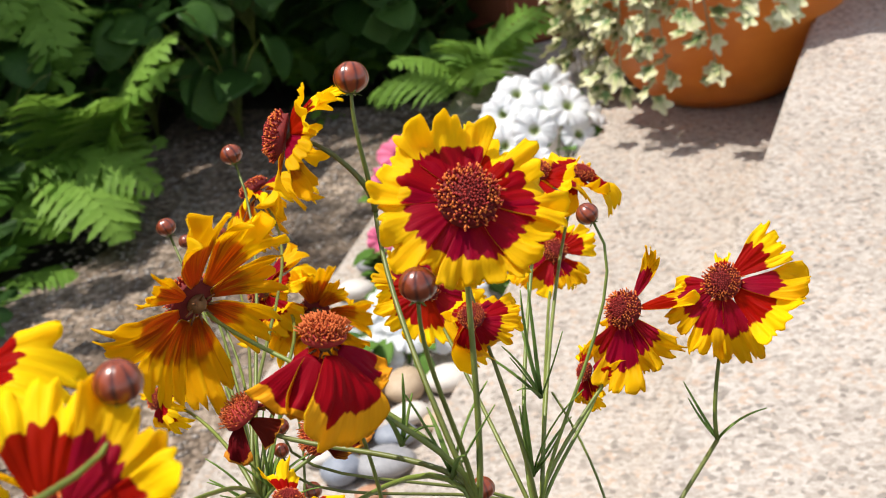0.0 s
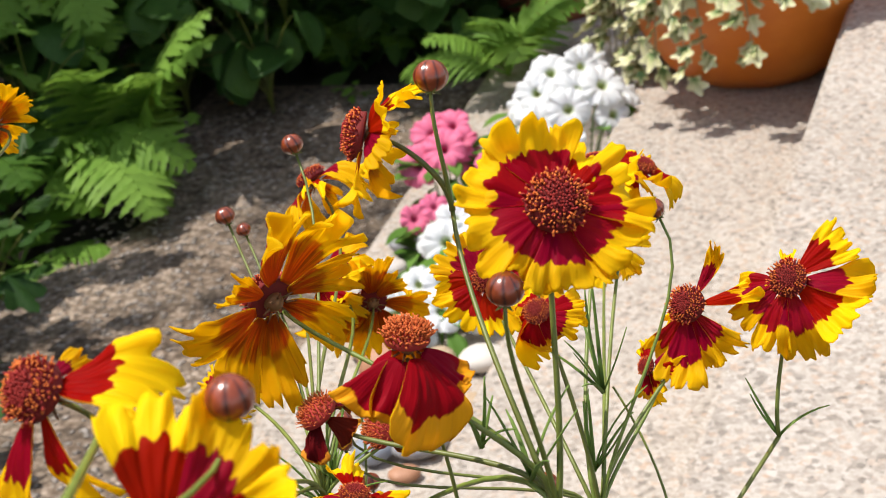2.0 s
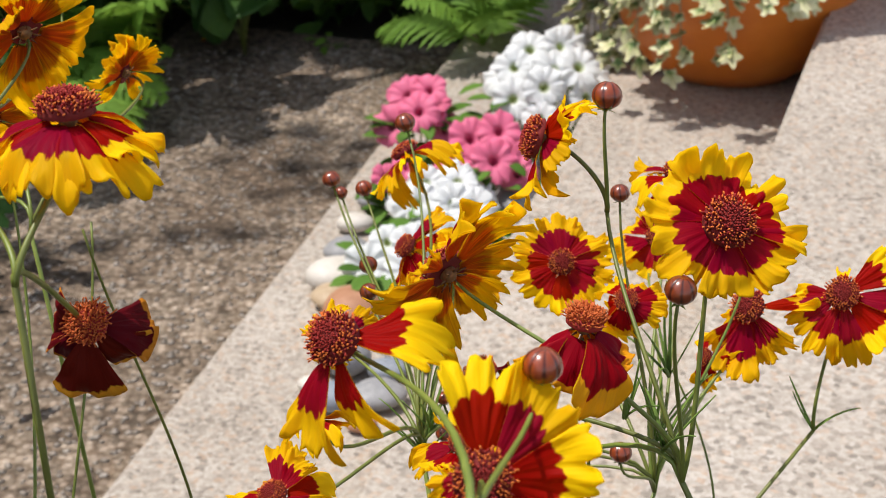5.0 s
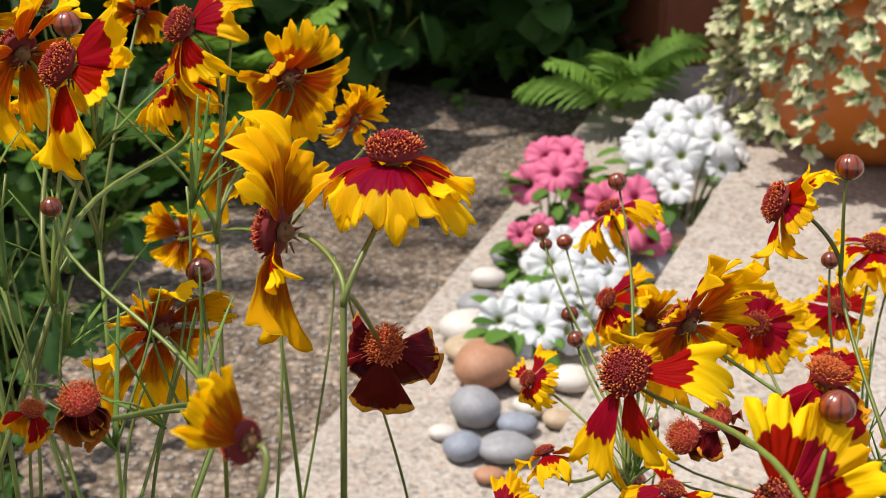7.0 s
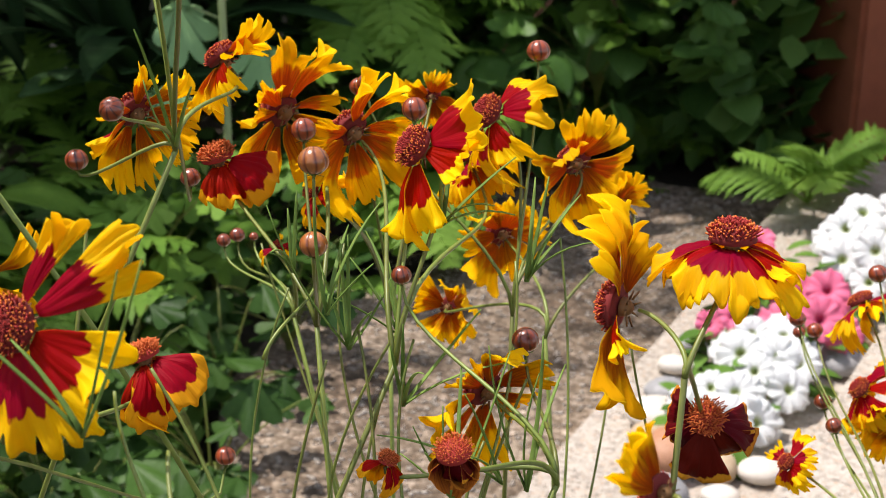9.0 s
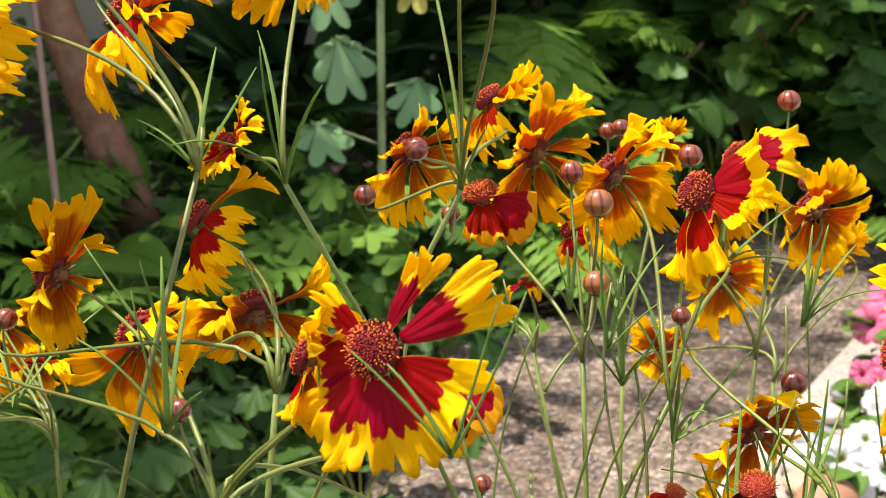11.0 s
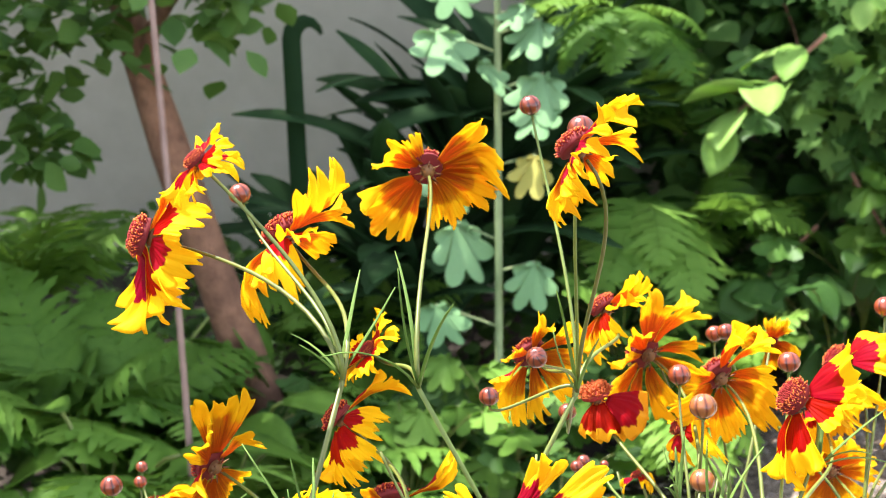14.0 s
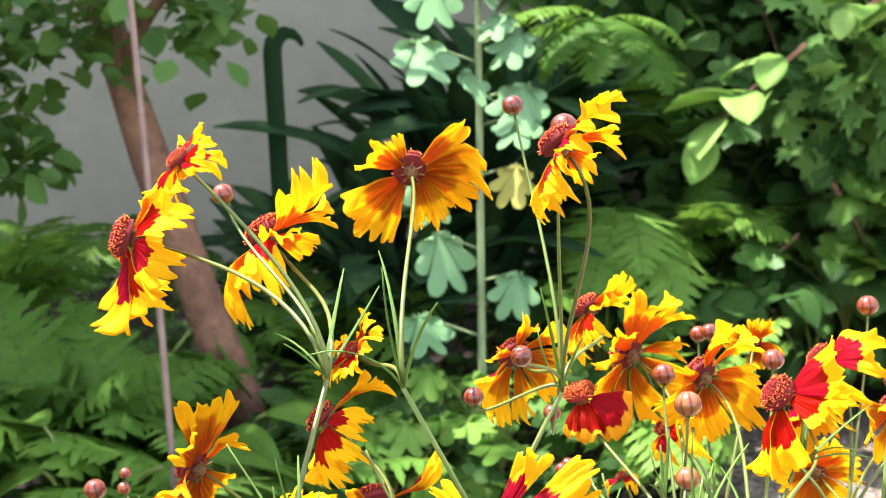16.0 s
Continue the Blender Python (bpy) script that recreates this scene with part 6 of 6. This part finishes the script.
sky = coreopsis((-0.198, 0.291, -0.06), "coreopsis with yellow and dark-red daisy flowers on wiry green stems")
sky_node = (-0.237, 0.311, 1.043)
stalk(sky, sky_node, (-0.198, 0.291, -0.06), thick=0.0012)
head(sky, sky_node, (-0.324, 0.354, 1.072), 0.0565, (-0.85, -0.43, 0.31), seed=50, droop=0.6, rays=((8, 0.85, 0.2, 1.06), (-38, 0.8, 0.45, 1.3), (-100, 0.8, 0.6, 1.3), (-150, 1.05, 0.5, 1.18), (178, 1.15, 0.25, 1.18), (150, 0.95, 0.3, 1.06), (60, 0.7, 0.3, 0.94)))
head(sky, sky_node, (-0.287, 0.388, 1.068), 0.0610, (-0.66, 0.12, 0.74), seed=51, droop=0.5, rays=((2, 1.05, 0.1, 0.5), (-24, 1.05, 0.1, 0.6), (26, 0.85, 0.3, 0.6), (-48, 0.95, 0.35, 0.7), (-74, 0.85, 0.6, 0.75), (-102, 0.85, 0.6, 0.75), (-132, 0.95, 0.3, 0.75), (-166, 1.0, 0.15, 0.75), (150, 0.95, 0.1, 0.7), (95, 0.75, 0.6, 0.8)))
head(sky, sky_node, (-0.286, 0.316, 1.107), 0.0298, (-0.59, -0.34, 0.73), seed=52, droop=0.3)
bud(sky, sky_node, (-0.290, 0.356, 1.089), 0.0084, (-0.33, 0.02, 0.94))
tall = coreopsis((-0.203, 0.404, -0.06), "coreopsis with yellow and dark-red daisy flowers on wiry green stems")
tall_node = (-0.223, 0.344, 1.031)
stalk(tall, tall_node, (-0.203, 0.404, -0.06), thick=0.0012)
head(tall, tall_node, (-0.253, 0.451, 1.083), 0.0560, (-0.38, 0.85, 0.30), seed=53, droop=0.4, rays=((-35, 0.55, -0.3, 0.95), (-66, 0.78, 0.1, 1.05), (52, 1.05, 0.05, 0.85), (80, 1.1, 0.15, 0.9), (106, 1.0, 0.2, 0.9), (133, 0.85, 0.3, 0.75), (163, 0.85, 0.1, 0.6), (-148, 1.12, 0.1, 0.85), (-122, 1.15, 0.2, 0.85)))
head(tall, tall_node, (-0.250, 0.374, 1.032), 0.0282, (-0.58, -0.40, 0.71), seed=54, droop=-0.25)
side = coreopsis((-0.189, 0.352, -0.06), "coreopsis with yellow and dark-red daisy flowers on wiry green stems")
side_node = (-0.209, 0.292, 0.989)
stalk(side, side_node, (-0.189, 0.352, -0.06), thick=0.0012)
head(side, side_node, (-0.265, 0.384, 1.002), 0.0490, (-0.81, 0.01, 0.59), seed=55, droop=0.6, rays=((2, 1.1, 0.15, 0.5), (-45, 0.8, 0.7, 0.8), (-88, 0.9, 1.0, 0.9), (-128, 1.0, 0.9, 0.9), (-168, 1.0, 0.7, 0.9), (150, 0.9, 0.6, 0.9), (95, 0.8, 0.6, 0.8)))
head(side, left_node, (-0.302, 0.354, 0.991), 0.0524, (-0.91, 0.31, 0.28), seed=56, droop=0.6, rays=((-4, 1.15, 0.1, 1.1), (-42, 0.95, 0.3, 0.9), (-90, 0.85, 0.5, 0.9), (-138, 1.0, 0.5, 0.9), (178, 1.0, 0.4, 0.9), (135, 0.8, 0.3, 0.9), (50, 0.7, 0.2, 0.8)))
head(side, side_node, (-0.294, 0.400, 0.951), 0.0640, (-0.82, 0.48, 0.32), seed=57, droop=0.35, gaps=(1,), slim=0.88)
head(side, side_node, (-0.243, 0.374, 0.976), 0.0580, (-0.47, 0.62, 0.63), seed=58, droop=0.3, slim=0.9, gaps=(0,))
bud(side, left_node, (-0.345, 0.359, 0.976), 0.0091, (-0.05, 0.09, 1.00))
bud(side, side_node, (-0.316, 0.345, 0.977), 0.0080, (0.50, 0.28, 0.82))
bud(side, left_node, (-0.227, 0.268, 0.993), 0.0069, (-0.06, 0.12, 0.99))
far = coreopsis((-0.329, 0.496, -0.06), "coreopsis with yellow and dark-red daisy flowers on wiry green stems")
far_node = (-0.349, 0.436, 0.881)
stalk(far, far_node, (-0.329, 0.496, -0.06), thick=0.0012)
head(far, far_node, (-0.457, 0.524, 0.884), 0.0414, (-0.39, 0.45, 0.80), seed=59, droop=0.35)
head(far, far_node, (-0.412, 0.519, 0.894), 0.0403, (-0.82, 0.46, 0.35), seed=60, droop=0.4)
head(far, far_node, (-0.390, 0.500, 0.884), 0.0365, (-0.47, 0.75, 0.45), seed=61, droop=0.4)
head(far, far_node, (-0.420, 0.487, 0.872), 0.0339, (-0.47, 0.75, 0.45), seed=62, droop=0.4)
head(far, far_node, (-0.392, 0.402, 0.922), 0.0369, (-0.75, 0.52, 0.41), seed=63, droop=0.45)
head(far, far_node, (-0.444, 0.442, 0.890), 0.0320, (-0.65, -0.09, 0.75), seed=64, droop=0.5)
head(far, far_node, (-0.369, 0.350, 0.940), 0.0403, (-0.58, 0.48, 0.65), seed=65, droop=0.4)
bud(far, far_node, (-0.420, 0.522, 0.913), 0.0064, (-0.05, 0.09, 1.00))
bud(far, far_node, (-0.420, 0.520, 0.906), 0.0070, (-0.05, 0.09, 1.00))
bud(far, far_node, (-0.280, 0.205, 1.020), 0.0059, (-0.05, 0.09, 1.00))
bud(far, far_node, (-0.421, 0.511, 0.877), 0.0070, (-0.05, 0.09, 1.00))
head(far, far_node, (-0.504, 0.612, 0.789), 0.0349, (0.16, -0.61, 0.77), seed=66, look_of='red', droop=0.5)
thread_leaves(sky, (-0.238, 0.311, 1.044), 5, 0.035, 1)
thread_leaves(tall, (-0.223, 0.344, 1.031), 4, 0.05, 2)
thread_leaves(star, (-0.182, 0.403, 1.015), 3, 0.045, 3)
thread_leaves(edge, (0.241, 0.549, 0.792), 3, 0.03, 4)
thread_leaves(fan, (-0.065, 0.348, 0.937), 4, 0.045, 5)
thread_leaves(fan, (-0.072, 0.344, 0.941), 3, 0.04, 6)
thread_leaves(bunch, (-0.124, 0.387, 0.959), 6, 0.05, 7)
thread_leaves(post, (-0.097, 0.395, 0.999), 5, 0.04, 8)
thread_leaves(bunch, (-0.106, 0.381, 0.944), 5, 0.05, 9)
thread_leaves(near, (0.138, 0.390, 0.894), 5, 0.03, 10)
thread_leaves(near, (0.127, 0.394, 0.903), 4, 0.025, 11)
thread_leaves(mid, (0.177, 0.544, 0.824), 8, 0.04, 12)
thread_leaves(mid, (0.170, 0.533, 0.799), 6, 0.04, 13)
thread_leaves(back, (0.076, 0.513, 0.813), 9, 0.04, 14)
thread_leaves(back, (0.080, 0.517, 0.821), 6, 0.03, 15)
thread_leaves(fork, (-0.085, 0.342, 0.935), 6, 0.045, 16)
thread_leaves(left, (-0.222, 0.248, 0.997), 6, 0.04, 17)
thread_leaves(left, (-0.147, 0.222, 1.014), 4, 0.04, 18)
thread_leaves(side, (-0.242, 0.303, 0.986), 4, 0.04, 19)
thread_leaves(far, (-0.365, 0.437, 0.898), 7, 0.05, 20)
thread_leaves(post, (-0.143, 0.393, 0.981), 4, 0.04, 21)
thread_leaves(fork, (-0.070, 0.387, 0.986), 6, 0.03, 22)
thread_leaves(twig, (-0.111, 0.406, 0.956), 4, 0.04, 23)
thread_leaves(post, (-0.128, 0.372, 0.977), 4, 0.04, 24)
stalk(bunch, (-0.127, 0.366, 0.965), (-0.136, 0.353, 0.881), thick=0.0006)
stalk(bunch, (-0.136, 0.393, 0.977), (-0.146, 0.365, 0.964), thick=0.0006)
stalk(bunch, (-0.120, 0.380, 0.969), (-0.117, 0.363, 0.875), thick=0.0006)
stalk(bunch, (-0.109, 0.400, 0.964), (-0.122, 0.396, 0.851), thick=0.0006)
stalk(bunch, (-0.068, 0.378, 0.958), (-0.081, 0.365, 0.876), thick=0.0006)
stalk(bunch, (-0.111, 0.384, 0.953), (-0.113, 0.371, 0.869), thick=0.0006)
stalk(fork, (-0.036, 0.486, 0.925), (-0.006, 0.487, 0.793), thick=0.0006)
stalk(near, (0.113, 0.403, 0.923), (0.118, 0.401, 0.844), thick=0.0006)
stalk(mid, (0.183, 0.561, 0.816), (0.190, 0.526, 0.736), thick=0.0006)
stalk(back, (0.090, 0.547, 0.838), (0.066, 0.501, 0.742), thick=0.0006)
stalk(fan, (-0.078, 0.352, 0.950), (-0.077, 0.332, 0.901), thick=0.0006)
stalk(left, (-0.130, 0.223, 1.012), (-0.110, 0.192, 0.983), thick=0.0006)
stalk(left, (-0.158, 0.298, 0.992), (-0.131, 0.276, 0.927), thick=0.0006)
stalk(left, (-0.151, 0.252, 1.009), (-0.136, 0.240, 0.974), thick=0.0006)
stalk(twig, (-0.165, 0.483, 0.937), (-0.164, 0.455, 0.792), thick=0.0006)
stalk(twig, (-0.188, 0.534, 0.934), (-0.132, 0.474, 0.780), thick=0.0006)
stalk(bunch, (-0.133, 0.426, 0.979), (-0.092, 0.399, 0.843), thick=0.0006)
stalk(post, (-0.103, 0.381, 0.967), (-0.086, 0.349, 0.879), thick=0.0006)
stalk(reed, (-0.065, 0.511, 0.954), (-0.061, 0.453, 0.807), thick=0.0006)
stalk(fan, (-0.075, 0.408, 0.984), (-0.099, 0.352, 0.861), thick=0.0006)
stalk(wisp, (-0.042, 0.537, 0.904), (-0.057, 0.488, 0.783), thick=0.0006)
stalk(star, (-0.174, 0.303, 1.029), (-0.175, 0.287, 0.976), thick=0.0006)
stalk(side, (-0.218, 0.291, 1.029), (-0.191, 0.282, 0.976), thick=0.0006)

# ---- loose stones set in the path ----
rng = np.random.default_rng(21)
n = 5200
sx, sy = rng.uniform(-0.7, 0.3, n), rng.uniform(1.45, 3.4, n)
keep = (sx < -0.1 + 0.348 * (sy - 2)) & (sx > -0.62 + 0.3 * np.clip(sy - 2.55, 0, 1))
sx, sy = sx[keep], sy[keep]
n = len(sx)
shape = np.array([(1, 0, 0.1), (0.5, 0.85, 0), (-0.5, 0.8, 0.1), (-1, 0, 0), (-0.5, -0.85, 0.1), (0.5, -0.8, 0), (0.15, 0.1, 0.6), (-0.1, 0, -0.5)])
turn, wide = rng.uniform(0, 6.28, n), rng.uniform(0.002, 0.0065, n)
lx, ly = shape[:, 0] * 1.25, shape[:, 1]
vx = (np.cos(turn)[:, None] * lx - np.sin(turn)[:, None] * ly) * wide[:, None] + sx[:, None]
vy = (np.sin(turn)[:, None] * lx + np.cos(turn)[:, None] * ly) * wide[:, None] + sy[:, None]
vz = shape[:, 2] * wide[:, None] * 0.7 + 0.0006
faces = [(8 * k + a, 8 * k + (a + 1) % 6, 8 * k + 6) for k in range(n) for a in range(6)] + [(8 * k + (a + 1) % 6, 8 * k + a, 8 * k + 7) for k in range(n) for a in range(6)]
me = bpy.data.meshes.new("path_gravel")
me.from_pydata(np.stack([vx, vy, vz], -1).reshape(-1, 3).tolist(), [], faces)
me.materials.append(GRAVEL)
me.polygons.foreach_set("use_smooth", [True] * len(me.polygons))
tagged(part("path_gravel", me), "small brown and grey stones set in the path", "gravel", kind="stuff")
